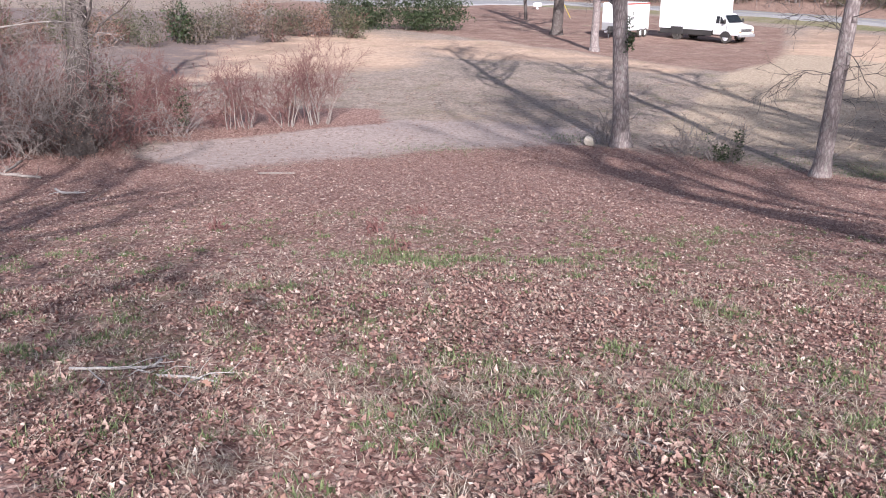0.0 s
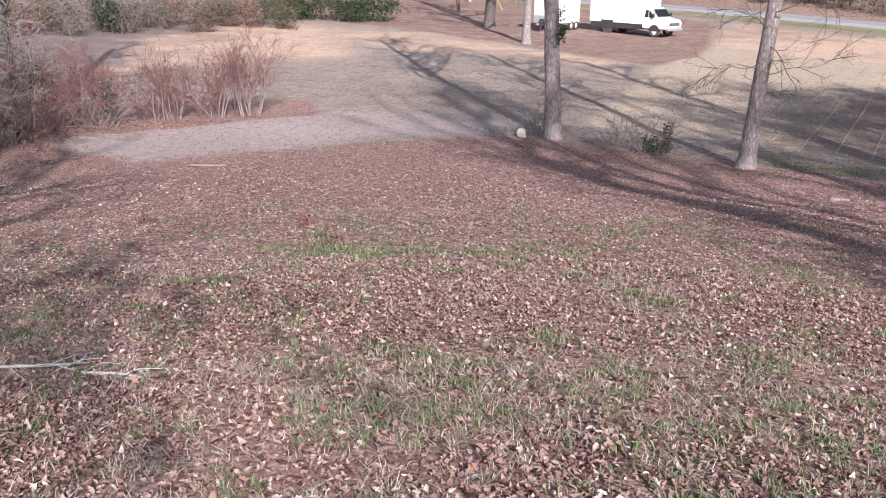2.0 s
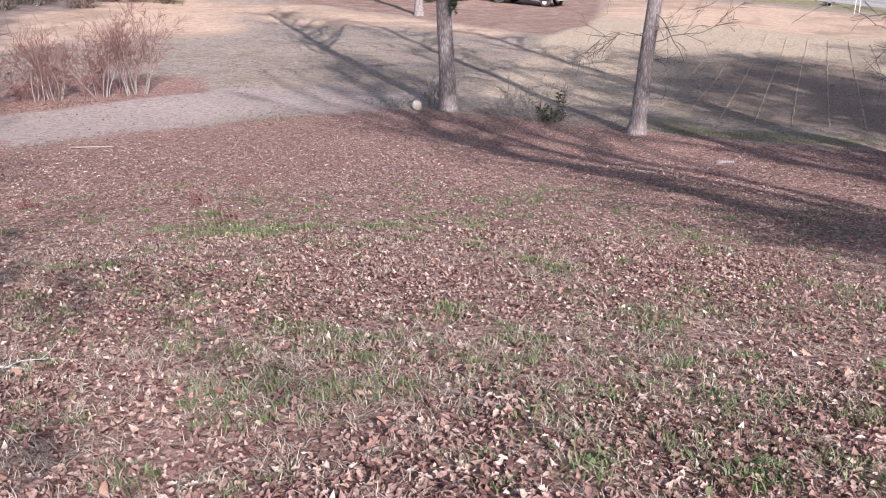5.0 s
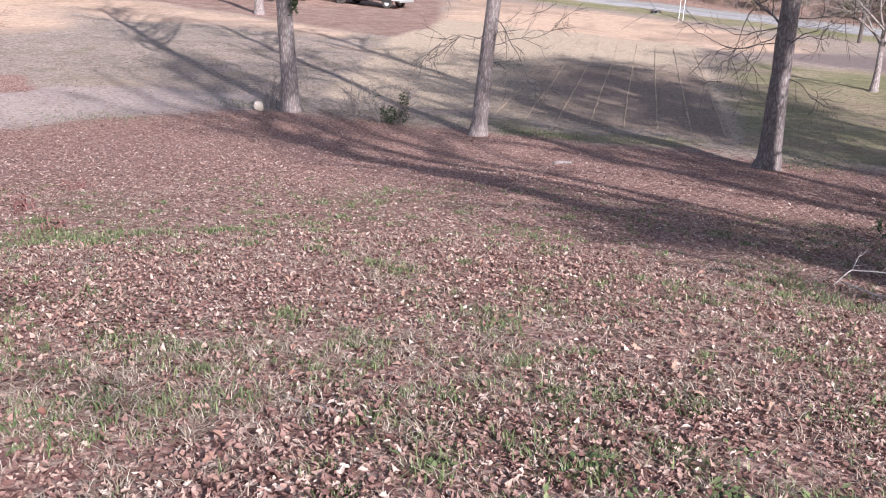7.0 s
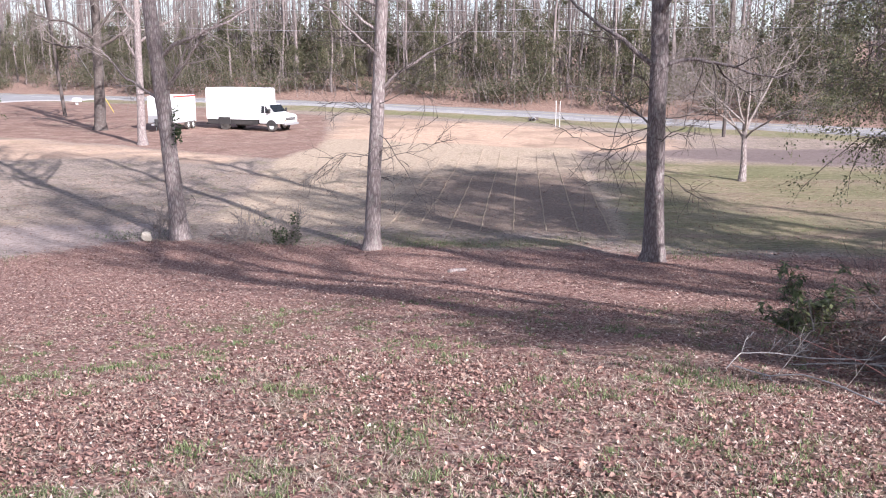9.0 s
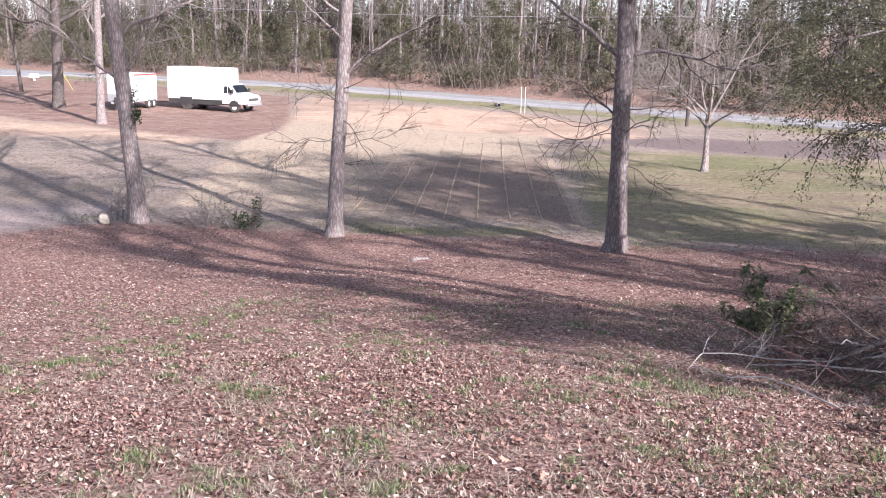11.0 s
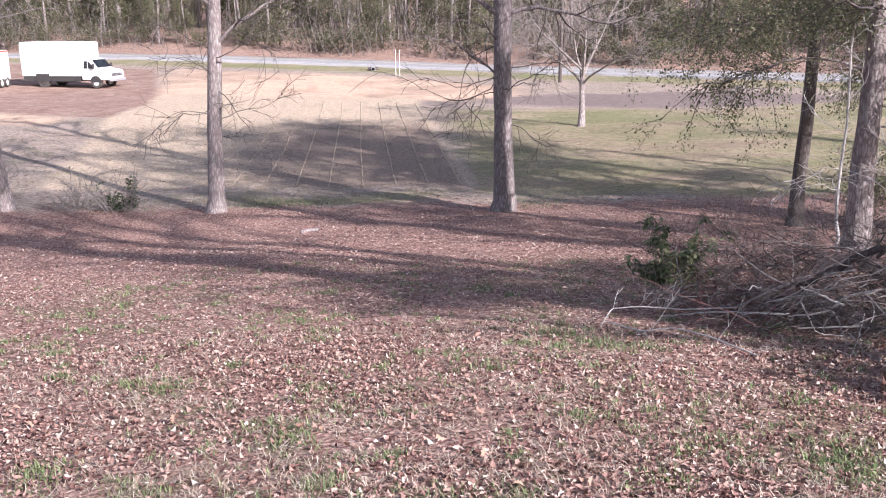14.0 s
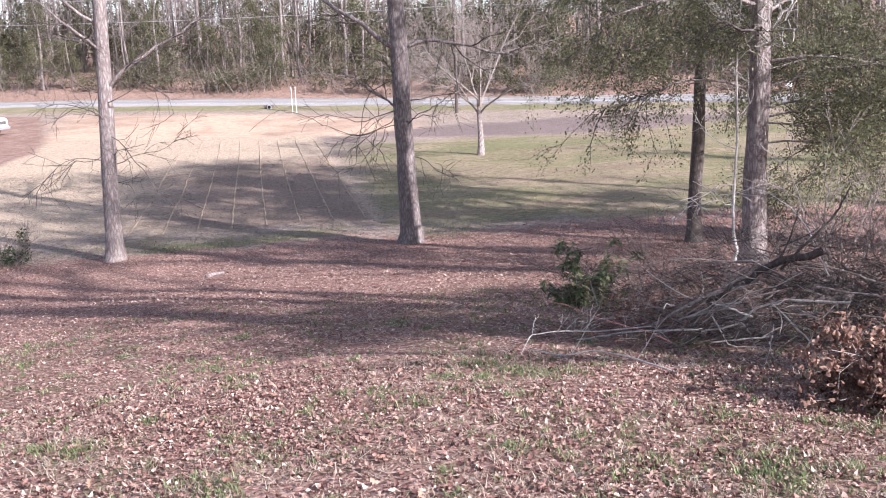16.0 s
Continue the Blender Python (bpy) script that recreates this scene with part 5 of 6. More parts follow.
def shrub(name, label, foot, blobs, leaf_mat, size, seed, twig_mat=TWIG, group="", stems=10, category="shrub"):
    """A bush: stems from its foot and leaves in several uneven clumps. blobs: (dx, dy, dz, rx, ry, rz, leaves)."""
    t = thing(name, foot, label, category, group)
    rng = rng_of(seed)
    tb = Tubes()
    for k in range(stems):
        dx, dy, dz, rx, ry, rz, _ = blobs[k % len(blobs)]
        goal = np.array([dx + rng.normal(0, rx * 0.5), dy + rng.normal(0, ry * 0.5), dz + rz * rng.uniform(0.2, 0.9)])
        start = np.array([dx * 0.5 + rng.normal(0, 0.1), dy * 0.5 + rng.normal(0, 0.1), -0.05])
        grow(tb, rng, start, goal - start, np.linalg.norm(goal - start), 0.012 + 0.006 * rz, 1, 3, (4, 7), 0.13, 0.02, (0.4, 0.9), None, (0.3, 0.5), 0.004)
    part("tangle", tb.mesh("tangle"), twig_mat, t)
    lists = [blob_leaves(rng, (dx, dy, dz), (rx, ry, rz), n, size, 0.4) for dx, dy, dz, rx, ry, rz, n in blobs if n]
    if lists:
        v, f = joined(lists)
        part("foliage", mesh_np("foliage", v, f), leaf_mat, t)
    return t


shrub("shrub", "large dense dark-green evergreen bush at the field's far edge", polar(-32.4, 77),
      [(-3.4, -2.0, 1.4, 2.0, 1.8, 1.7, 3000), (-1.0, -0.6, 1.8, 2.3, 2.0, 2.1, 4000), (1.8, 0.9, 1.7, 2.2, 2.0, 2.0, 3800), (3.9, 2.2, 1.4, 1.8, 1.7, 1.6, 2600), (-1.8, -1.8, 0.8, 2.2, 1.5, 1.0, 1800), (2.6, 0.2, 0.8, 2.2, 1.5, 1.0, 1800)], HOLLY_GREEN, (0.10, 0.22), 301, group="far hedgerow bushes", stems=14)
shrub("shrub", "rounded dark-green evergreen shrub in a brown hedgerow", polar(-44.8, 66), [(0, 0, 1.3, 1.1, 1.0, 1.5, 900), (0.5, 0.3, 0.8, 0.9, 0.8, 0.9, 400)], HOLLY_GREEN, (0.12, 0.26), 302, group="far hedgerow bushes")
rngh = rng_of(303)
for k, az in enumerate(np.arange(-60, -34.5, 0.8)):
    h = rngh.uniform(1.7, 3.0)
    shrub("scrub_bush", "tangled brown winter scrub in the hedgerow", polar(az + rngh.normal(0, 0.3), 66 + rngh.normal(0, 2.5) + max(0, az + 46) * 0.5),
          [(0, 0, h * 0.5, 1.5, 1.2, h * 0.6, int(rngh.choice([300, 600, 900]))), (rngh.normal(0, 0.8), 0.2, h * 0.35, 1.1, 0.9, h * 0.5, int(rngh.choice([200, 400, 600])))],
          (SCRUB_LEAF, CEDAR_GREEN, WOODS_GREEN, SCRUB_LEAF, DEAD_LEAF)[k % 5], (0.09, 0.18), 310 + k, (BARK_DARK, TWIG_RED, TWIG)[k % 3], "far hedgerow bushes", 8, "bush")


def myrtle(foot, seed, stems, high):
    """A clump of pale smooth stems with a reddish head of fine twigs."""
    t = thing("crape_myrtle", foot, "bare multi-stemmed shrub with pale stems and reddish twigs", "shrub", "row of bare multi-stemmed shrubs")
    rng = rng_of(seed)
    tw = Tubes()
    for k in range(stems):
        a = rng.uniform(0, 6.28)
        out = rng.uniform(0.10, 0.55)
        p0 = np.array([math.sin(a) * rng.uniform(0.03, 0.32), math.cos(a) * rng.uniform(0.03, 0.32), -0.05])
        path = limb_path(rng, p0, [math.sin(a) * out, math.cos(a) * out, 1], high * rng.uniform(0.35, 0.8), 7, 0.10, 0.03)
        tb = Tubes()
        tb.add(path, np.linspace(rng.uniform(0.010, 0.022), 0.007, 8), 6)
        part("stem", tb.mesh("stem"), BARK_PALE, t)
        for q in path[3:]:
            for _ in range(int(rng.integers(1, 3))):
                b = rng.uniform(0, 6.28)
                grow(tw, rng, q, [math.sin(b) * 0.7, math.cos(b) * 0.7, rng.uniform(0.5, 1.4)], rng.uniform(0.5, 1.2), 0.007, 2, 4, (2, 5), 0.16, 0.03, (0.35, 0.8), None, (0.4, 0.65), 0.0042)
    part("tangle", tw.mesh("tangle"), TWIG_RED, t)
    return t


rngm = rng_of(330)
for k, f in enumerate((0.0, 0.10, 0.40, 0.48, 0.72, 0.80, 1.0)):
    x, y = -23.9 + 3.6 * f + rngm.normal(0, 0.3), 21.9 + 5.9 * f + rngm.normal(0, 0.3)
    myrtle(on(x, y), 331 + k, int(rngm.integers(4, 9)), rngm.uniform(2.2, 3.1))


def bramble(foot, wide, high, canes, seed, mat, leaves=0, label="grey tangle of bare brambles and vines"):
    t = thing("bramble", foot, label, "brambles", "tangled brambles")
    rng = rng_of(seed)
    tb = Tubes()
    for _ in range(canes):
        a, b = rng.uniform(0, 6.28, 2)
        p = np.array([math.sin(a), math.cos(a), 0]) * wide * rng.random() ** 0.5
        grow(tb, rng, p - (0, 0, 0.05), [math.sin(b) * 0.6, math.cos(b) * 0.6, rng.uniform(0.6, 1.6)], high * rng.uniform(0.6, 1.25), 0.012, 2, 4, (3, 5), 0.18, -0.035, (0.4, 1.1), None, (0.3, 0.55), 0.0065)
    part("tangle", tb.mesh("tangle"), mat, t)
    if leaves:
        v, f = blob_leaves(rng, (0, 0, high * 0.5), (wide, wide, high * 0.5), leaves, (0.05, 0.11), 0.2)
        part("foliage", mesh_np("foliage", v, f), HOLLY_GREEN if leaves > 200 else DEAD_LEAF, t)
    return t


for k, (x, y, w, h, n, mat, lv) in enumerate([(-24.6, 17.4, 1.0, 2.6, 45, TWIG, 90), (-26.2, 16.0, 1.2, 2.8, 45, TWIG_RED, 140), (-23.2, 20.2, 0.8, 2.0, 34, TWIG_RED, 120), (-25.6, 19.0, 1.1, 3.0, 45, TWIG_RED, 160),
                                              (-28.0, 15.0, 1.3, 3.0, 45, TWIG_RED, 120), (-23.0, 18.3, 0.7, 1.5, 30, BARK_DARK, 110), (-24.0, 22.6, 0.9, 1.8, 30, TWIG_RED, 120), (-29.5, 18.5, 1.5, 3.4, 45, TWIG_RED, 140), (-27.0, 21.5, 1.2, 2.4, 34, TWIG_RED, 120),
                                              (-22.7, 22.5, 0.32, 1.7, 10, TWIG, 260), (-24.2, 18.6, 0.9, 3.2, 50, TWIG, 120), (-25.4, 17.4, 1.0, 3.2, 45, TWIG_RED, 90), (-24.9, 20.4, 0.9, 2.6, 45, TWIG_RED, 140), (-26.8, 17.8, 1.2, 3.4, 50, TWIG, 150),
                                              (-22.6, 24.6, 0.8, 1.5, 26, TWIG_RED, 90), (-21.6, 26.6, 0.8, 1.4, 26, TWIG_RED, 90), (-28.6, 16.8, 1.2, 3.2, 40, TWIG_RED, 110), (-23.6, 19.6, 0.6, 2.4, 30, BARK_DARK, 120)]):
    bramble(on(x, y), w, h, n, 350 + k, mat, lv)

vine_tree = bare_tree("old trunk wrapped in bare vines among brambles", on(-23.5, 18.9), (-23.9, 19.6, 0.48), 0.36, 0.14, 14, 371,
                      low=[(2.2, 280, 0.5, 2.4, 0.04), (3.0, 60, 0.6, 2.6, 0.05), (3.6, 110, 0.5, 2.5, 0.05), (2.6, 330, 0.4, 2.2, 0.04)], crown_from=4.0, crown=9, bark=BARK_DARK, group="bare trees by the brambles")
vt = Tubes()
rngv = rng_of(372)
for k in range(16):
    a = rngv.uniform(0, 6.28)
    hs = np.linspace(0, rngv.uniform(3, 6), 14)
    tw = a + hs * rngv.uniform(-0.9, 0.9)
    rr = 0.30 + 0.05 * np.sin(hs * 2 + a) + rngv.uniform(0, 0.2) * hs / 6
    vt.add(np.stack([rr * np.sin(tw) - 0.085 * hs, rr * np.cos(tw) + 0.15 * hs, hs], 1), np.full(14, 0.014), 4)
part("vines", vt.mesh("vines"), BARK_DARK, vine_tree)
v, f = joined([blob_leaves(rngv, (-0.3, 0.5, 3.6), (0.9, 0.9, 1.4), 330, (0.06, 0.13), 0.3), blob_leaves(rngv, (0.7, 0.9, 2.2), (0.7, 0.7, 0.6), 200, (0.06, 0.12), 0.2)])
part("foliage", mesh_np("foliage", v, f), WOODS_GREEN, vine_tree)
bare_tree("bare tree with long pale drooping limbs over the brambles", on(-19.8, 10.4), on(-19.6, 10.6, 6), 0.2, 0.09, 13, 381,
          low=[(3.2, 15, 0.22, 4.5, 0.04), (3.8, 0, 0.12, 4.8, 0.042), (4.6, 5, -0.05, 5.0, 0.042), (2.7, 345, 0.25, 4.4, 0.036), (4.2, 335, 0.05, 4.6, 0.036)], crown_from=6, crown=8, bark=BARK_PALE, twig=TWIG, group="bare trees by the brambles")

# shrub and ivy by the tree line below the knoll
shrub("shrub", "low evergreen shrub at the edge of the leaf litter", on(-6.1, 27.6), [(0.0, 0, 0.3, 0.30, 0.3, 0.3, 260), (0.45, 0.1, 0.75, 0.16, 0.16, 0.3, 110), (0.42, 0.1, 0.25, 0.2, 0.2, 0.22, 130), (-0.5, 0, 0.4, 0.3, 0.3, 0.45, 60)], HOLLY_GREEN, (0.05, 0.10), 391, stems=26)
bramble(on(-7.4, 28.4), 0.5, 0.9, 14, 392, TWIG, 0, "thin bare twigs beside an evergreen shrub")
bramble(on(-10.2, 28.9), 0.35, 1.2, 12, 393, TWIG, 0, "thin bare suckers at the foot of a tree")
ivy = thing("ivy_clump", (-9.45, 28.45, -0.6), "tuft of green ivy hanging from a tree trunk", "ivy")
rngi = rng_of(394)
v, f = joined([blob_leaves(rngi, (0.05, -0.05, 0), (0.16, 0.2, 0.42), 170, (0.06, 0.12), 0.2), blob_leaves(rngi, (0.0, -0.08, 0.62), (0.12, 0.15, 0.25), 60, (0.05, 0.1), 0.2)])
part("foliage", mesh_np("foliage", v, f), HOLLY_GREEN, ivy)


def wood_piece(name, pts, radii, mat, label, category, group="", sides=8, forks=0, seed=1):
    """A stick, branch or log lying on the ground."""
    pts = np.asarray(pts, float)
    t = thing(name, pts[0], label, category, group)
    rng = rng_of(seed)
    n = len(pts) * 4
    k = np.linspace(0, len(pts) - 1, n)
    fine = np.stack([np.interp(k, range(len(pts)), pts[:, i]) for i in range(3)], 1) - pts[0]
    fine[1:-1] += rng.normal(0, 0.25, (n - 2, 3)) * max(radii) * 0.5
    tb = Tubes()
    r = np.interp(k, np.linspace(0, len(pts) - 1, len(radii)), radii)
    tb.add(np.vstack([fine[:1], fine, fine[-1:]]), np.concatenate([[0.001], r, [0.001]]), sides, 0.06, rng)
    part("stem", tb.mesh("stem"), mat, t)
    for j in range(forks):
        i = int(rng.integers(n // 5, n - 1))
        along = unit(fine[i] - fine[i - 1])
        side = unit(np.cross(along, rng.normal(0, 1, 3)) + (0, 0, 0.15))
        f = Tubes()
        grow(f, rng, fine[i], along * 0.7 + side * 0.7, rng.uniform(0.2, 0.55), r[i] * 0.55, 2, 3, (2, 4), 0.15, 0.0, (0.4, 0.9), None, (0.4, 0.6), 0.0025)
        part("twig", f.mesh("twig"), mat, t)
    return t


def lie(points, up):
    return [on(x, y, up) for x, y in points]


wood_piece("log", lie([(-0.72, 21.2), (-0.35, 21.75)], 0.04), [0.055, 0.045], BARK, "short weathered log lying in fallen leaves", "log")
wood_piece("fallen_branch", lie([(-23.2, 16.6), (-22.3, 15.6), (-21.9, 15.1)], 0.12), [0.04, 0.03], BARK_PALE, "pale weathered branch lying in fallen leaves", "branch", "fallen branches", 7, 4, 5)
wood_piece("fallen_branch", lie([(-22.1, 15.1), (-20.6, 15.2)], 0.05), [0.045, 0.03], BARK_PALE, "pale weathered branch lying in fallen leaves", "branch", "fallen branches", 7, 3, 6)
wood_piece("fallen_branch", lie([(-18.4, 13.9), (-17.7, 13.5), (-16.9, 13.5)], 0.06), [0.032, 0.028, 0.016], TWIG_WHITE, "pale broken branch with patchy bark", "branch", "fallen branches", 7, 3, 7)
wood_piece("stick", lie([(-15.9, 18.2), (-15.0, 18.6)], 0.03), [0.022, 0.018], BARK_PALE, "pale stick lying at the edge of the leaves", "stick", "sticks")
wood_piece("stick", lie([(-4.62, 3.2), (-4.3, 3.32), (-4.08, 3.46)], 0.03), [0.011, 0.009, 0.006], TWIG_WHITE, "thin white crooked stick lying on the leaves", "stick", "sticks", 6, 3, 8)
wood_piece("stick", lie([(-3.98, 3.3), (-3.75, 3.34), (-3.55, 3.33)], 0.025), [0.010, 0.009, 0.007], TWIG_WHITE, "thin white crooked stick lying on the leaves", "stick", "sticks", 6, 2, 9)
wood_piece("stick", lie([(-4.15, 3.5), (-4.1, 3.4)], 0.05), [0.012, 0.008], TWIG_WHITE, "thin white crooked stick lying on the leaves", "stick", "sticks", 6, 1, 10)
wood_piece("stick", lie([(-1.33, 3.62), (-1.05, 3.5), (-0.85, 3.45)], 0.02), [0.008, 0.007, 0.005], TWIG, "thin grey stick half buried in leaves", "stick", "sticks", 6, 1, 11)
wood_piece("fallen_branch", [on(2.46, 8.56, 0.05), on(2.66, 8.1, 0.05), on(2.94, 8.02, 0.10), on(3.15, 7.72, 0.07), on(3.29, 7.11, 0.03)], [0.005, 0.007, 0.007, 0.008, 0.008], TWIG_WHITE, "long white barkless branch beside the brush pile", "branch", "fallen branches", 7, 5, 12)
wood_piece("fallen_branch", [on(2.36, 8.42, 0.04), on(2.62, 8.9, 0.12), on(2.9, 8.8, 0.16), on(3.3, 8.7, 0.15), on(3.8, 8.6, 0.2)], [0.004, 0.006, 0.006, 0.007, 0.008], TWIG_WHITE, "long white barkless branch beside the brush pile", "branch", "fallen branches", 7, 5, 13)

# rock at the foot of the tree
bm = bmesh.new()
bmesh.ops.create_icosphere(bm, subdivisions=3, radius=0.2)
for q in bm.verts:
    s = 1 + 0.25 * noise.noise(q.co * 6) + 0.12 * noise.noise(q.co * 14)
    q.co = Vector((q.co.x * 1.15 * s, q.co.y * 0.9 * s, max(q.co.z, -0.12) * 0.95 * s))
    if q.co.x + 0.5 * q.co.z > 0.16:
        q.co.x = 0.16 - 0.5 * q.co.z
rngr = rng_of(395)
for n in rngr.normal(0, 1, (11, 3)):
    n = Vector(n).normalized()
    for q in bm.verts:
        over = q.co.dot(n) - 0.145
        if over > 0:
            q.co -= n * over
rock = part("rock", bm, ROCK)
rock.matrix_basis = Matrix.Translation(Vector(on(-10.62, 28.5, 0.13))) @ pose(0, 0, 0, 0, 8, 20)
tagged(rock, "pale angular rock in the grass by a tree", "rock")

# small dark clumps of dead stalks in the litter
for k, (x, y) in enumerate([(-7.6, 12.4), (-8.6, 8.8), (-6.6, 9.6), (-5.6, 8.6)]):
    t = bramble(on(x, y), 0.14, 0.16, 10, 400 + k, TWIG_RED, 0, "small dead clump of stalks among fallen leaves")


# ---- the brush pile ----
def brush_pile():
    foot = on(4.9, 8.2)
    t = thing("brush_pile", foot, "heap of cut grey branches and twigs on fallen leaves", "brush pile")
    rng = rng_of(501)
    shown = [([(4.30, 8.42, -1.05), (4.61, 8.19, -0.82), (4.84, 8.04, -0.62), (5.16, 7.82, -0.50)], (0.026, 0.040), BARK_BLACK),
             ([(3.80, 8.65, -1.32), (4.34, 8.36, -0.96), (4.70, 8.15, -0.80)], (0.014, 0.024), BARK),
             ([(4.24, 8.40, -1.36), (4.51, 8.20, -1.26), (4.67, 8.08, -1.06), (4.91, 7.92, -0.98), (5.4, 7.7, -1.0)], (0.008, 0.014), TWIG_WHITE),
             ([(3.13, 8.95, -1.48), (3.34, 8.86, -1.44), (3.65, 8.72, -1.38), (4.24, 8.38, -1.33)], (0.006, 0.012), TWIG_WHITE),
             ([(4.28, 8.3, -1.03), (4.61, 8.08, -1.16)], (0.008, 0.012), TWIG_WHITE),
             ([(4.76, 8.0, -1.02), (5.08, 7.74, -1.42)], (0.007, 0.010), TWIG_WHITE),
             ([(4.80, 7.95, -0.98), (5.26, 7.64, -1.22), (5.62, 7.35, -1.30)], (0.006, 0.010), BARK_PALE),
             ([(3.55, 8.77, -0.74), (4.04, 8.52, -0.62), (4.64, 8.18, -0.63), (5.2, 7.9, -0.7)], (0.004, 0.007), BARK_PALE),
             ([(4.86, 8.03, -0.70), (5.24, 7.76, -0.15), (5.33, 7.69, 0.12)], (0.016, 0.006), BARK_DARK),
             ([(4.84, 8.04, -0.62), (4.95, 8.0, -0.35), (4.98, 7.95, -0.1)], (0.011, 0.004), BARK_DARK),
             ([(4.30, 8.30, -1.45), (4.71, 7.95, -1.33)], (0.007, 0.010), TWIG_WHITE),
             ([(4.95, 8.1, -0.6), (5.5, 7.9, -0.75), (6.1, 7.7, -1.0)], (0.006, 0.010), BARK_PALE),
             ([(5.0, 7.7, -0.8), (5.6, 7.3, -0.9), (6.3, 7.0, -1.0)], (0.008, 0.014), BARK)]
    for k in range(60):
        p = np.array([rng.normal(5.2, 0.65), rng.normal(8.3, 0.5), 0])
        p[2] = float(gz(p[0], p[1])) + rng.uniform(0.1, 0.85) * max(0.25, 1 - abs(p[0] - 5.3) / 2.0)
        a = rng.uniform(0, 6.28)
        path = limb_path(rng, p, [math.sin(a), math.cos(a), rng.normal(0.1, 0.6)], rng.uniform(0.6, 1.5), 5, 0.16, -0.02)
        path[:, 2] = np.maximum(path[:, 2], gz(path[:, 0], path[:, 1]) + 0.03)
        shown.append((list(path), (rng.uniform(0.003, 0.008), 0.0025), [BARK_DARK, TWIG_WHITE, BARK_DARK, TWIG, TWIG_RED][k % 5]))
    # thin barkless branches along the front of the heap
    for k in range(44):
        x = rng.normal(4.6, 0.6)
        y = 8.25 - 0.55 * (x - 4.4) + rng.normal(0, 0.15)
        a = rng.normal(-1.2, 1.1) if k % 2 else rng.normal(1.9, 1.1)
        path = limb_path(rng, on(x, y, rng.uniform(0.1, 0.55)), [math.sin(a), math.cos(a) * 0.8, rng.normal(0.05, 0.45)], rng.uniform(0.4, 1.0), 6, 0.2, -0.02)
        path[:, 2] = np.maximum(path[:, 2], gz(path[:, 0], path[:, 1]) + 0.03)
        shown.append((list(path), (rng.uniform(0.004, 0.009), 0.0025), [TWIG_WHITE, BARK_PALE, TWIG][k % 3]))
    for pts, (r0, r1), mat in shown:
        pts = np.asarray(pts, float) - foot
        n = len(pts) * 4
        k = np.linspace(0, len(pts) - 1, n)
        fine = np.stack([np.interp(k, range(len(pts)), pts[:, i]) for i in range(3)], 1)
        fine[1:-1] += rng.normal(0, 0.35, (n - 2, 3)) * max(r0, r1)
        tb = Tubes()
        tb.add(fine, np.linspace(r0, r1, n), 7, 0.07, rng)
        part("branch", tb.mesh("branch"), mat, t)
    tw, dark = Tubes(), Tubes()
    for k in range(330):
        x = rng.normal(5.1, 0.8)
        y = rng.normal(8.95, 0.5) - 0.3 * (x - 4.9)
        top = 0.95 * math.exp(-((x - 5.3) / 1.1) ** 2) + 0.22
        z = float(gz(x, y)) + rng.uniform(0.02, top)
        a = rng.uniform(0, 6.28)
        grow(tw if k % 2 else dark, rng, np.array([x, y, z]) - foot, [math.sin(a), math.cos(a), rng.normal(0.1, 0.35)], rng.uniform(0.4, 1.1), rng.uniform(0.003, 0.007), 2, 4, (3, 6), 0.16, 0.0, (0.4, 1.0), None, (0.4, 0.65), 0.0017)
    part("tangle", tw.mesh("tangle"), TWIG, t)
    for k in range(130):
        x, y = rng.normal(6.1, 0.45), rng.normal(8.0, 0.4)
        a = rng.uniform(0, 6.28)
        grow(dark, rng, on(x, y, rng.uniform(0.05, 0.9)) - foot, [math.sin(a), math.cos(a), rng.normal(0.2, 0.4)], rng.uniform(0.4, 0.9), 0.005, 2, 4, (3, 6), 0.16, 0.0, (0.4, 1.0), None, (0.4, 0.65), 0.002)
    part("tangle", dark.mesh("tangle"), BARK_DARK, t)
    # a finer reddish haze at the low end of the heap
    red = Tubes()
    for k in range(80):
        x, y = rng.normal(4.25, 0.35), rng.normal(9.4, 0.4)
        a = rng.uniform(0, 6.28)
        grow(red, rng, on(x, y, 0.0) - foot, [math.sin(a) * 0.8, math.cos(a) * 0.8, rng.uniform(0.3, 1.2)], rng.uniform(0.35, 0.8), 0.004, 2, 4, (3, 5), 0.16, 0.0, (0.4, 0.9), None, (0.4, 0.65), 0.0015)
    part("tangle", red.mesh("tangle"), TWIG_RED, t)
    return t


brush_pile()

LEAF_SHAPES = [oak_leaf(0.5, 0.4, 0.3, 1), oak_leaf(0.7, 0.9, 0.6, 2), oak_leaf(0.45, -0.5, 0.8, 3), oak_leaf(0.8, 0.6, -0.7, 4)]

# a cut oak bough that has kept its dead leaves
bough = thing("dead_bough", on(3.98, 5.72), "cut oak bough with curled brown leaves beside the brush pile", "branch")
rngb = rng_of(520)
tb, ends = Tubes(), []
for k in range(34):
    a = rngb.uniform(0, 6.28)
    grow(tb, rngb, np.array([0.3, 0.1, 0.04 + 0.007 * k]), [math.sin(a), math.cos(a) * 0.7, rngb.uniform(0.0, 0.5)], rngb.uniform(0.28, 0.62), 0.010, 2, 4, (3, 5), 0.15, 0.0, (0.4, 0.9), ends, (0.4, 0.6), 0.0025)
part("tangle", tb.mesh("tangle"), TWIG, bough)
ep = np.array([e[0] for e in ends])
ep = ep[rngb.choice(len(ep), 3600)] + rngb.normal(0, 0.03, (3600, 3))
ep[:, 2] = np.maximum(ep[:, 2], 0.04)
lists = []
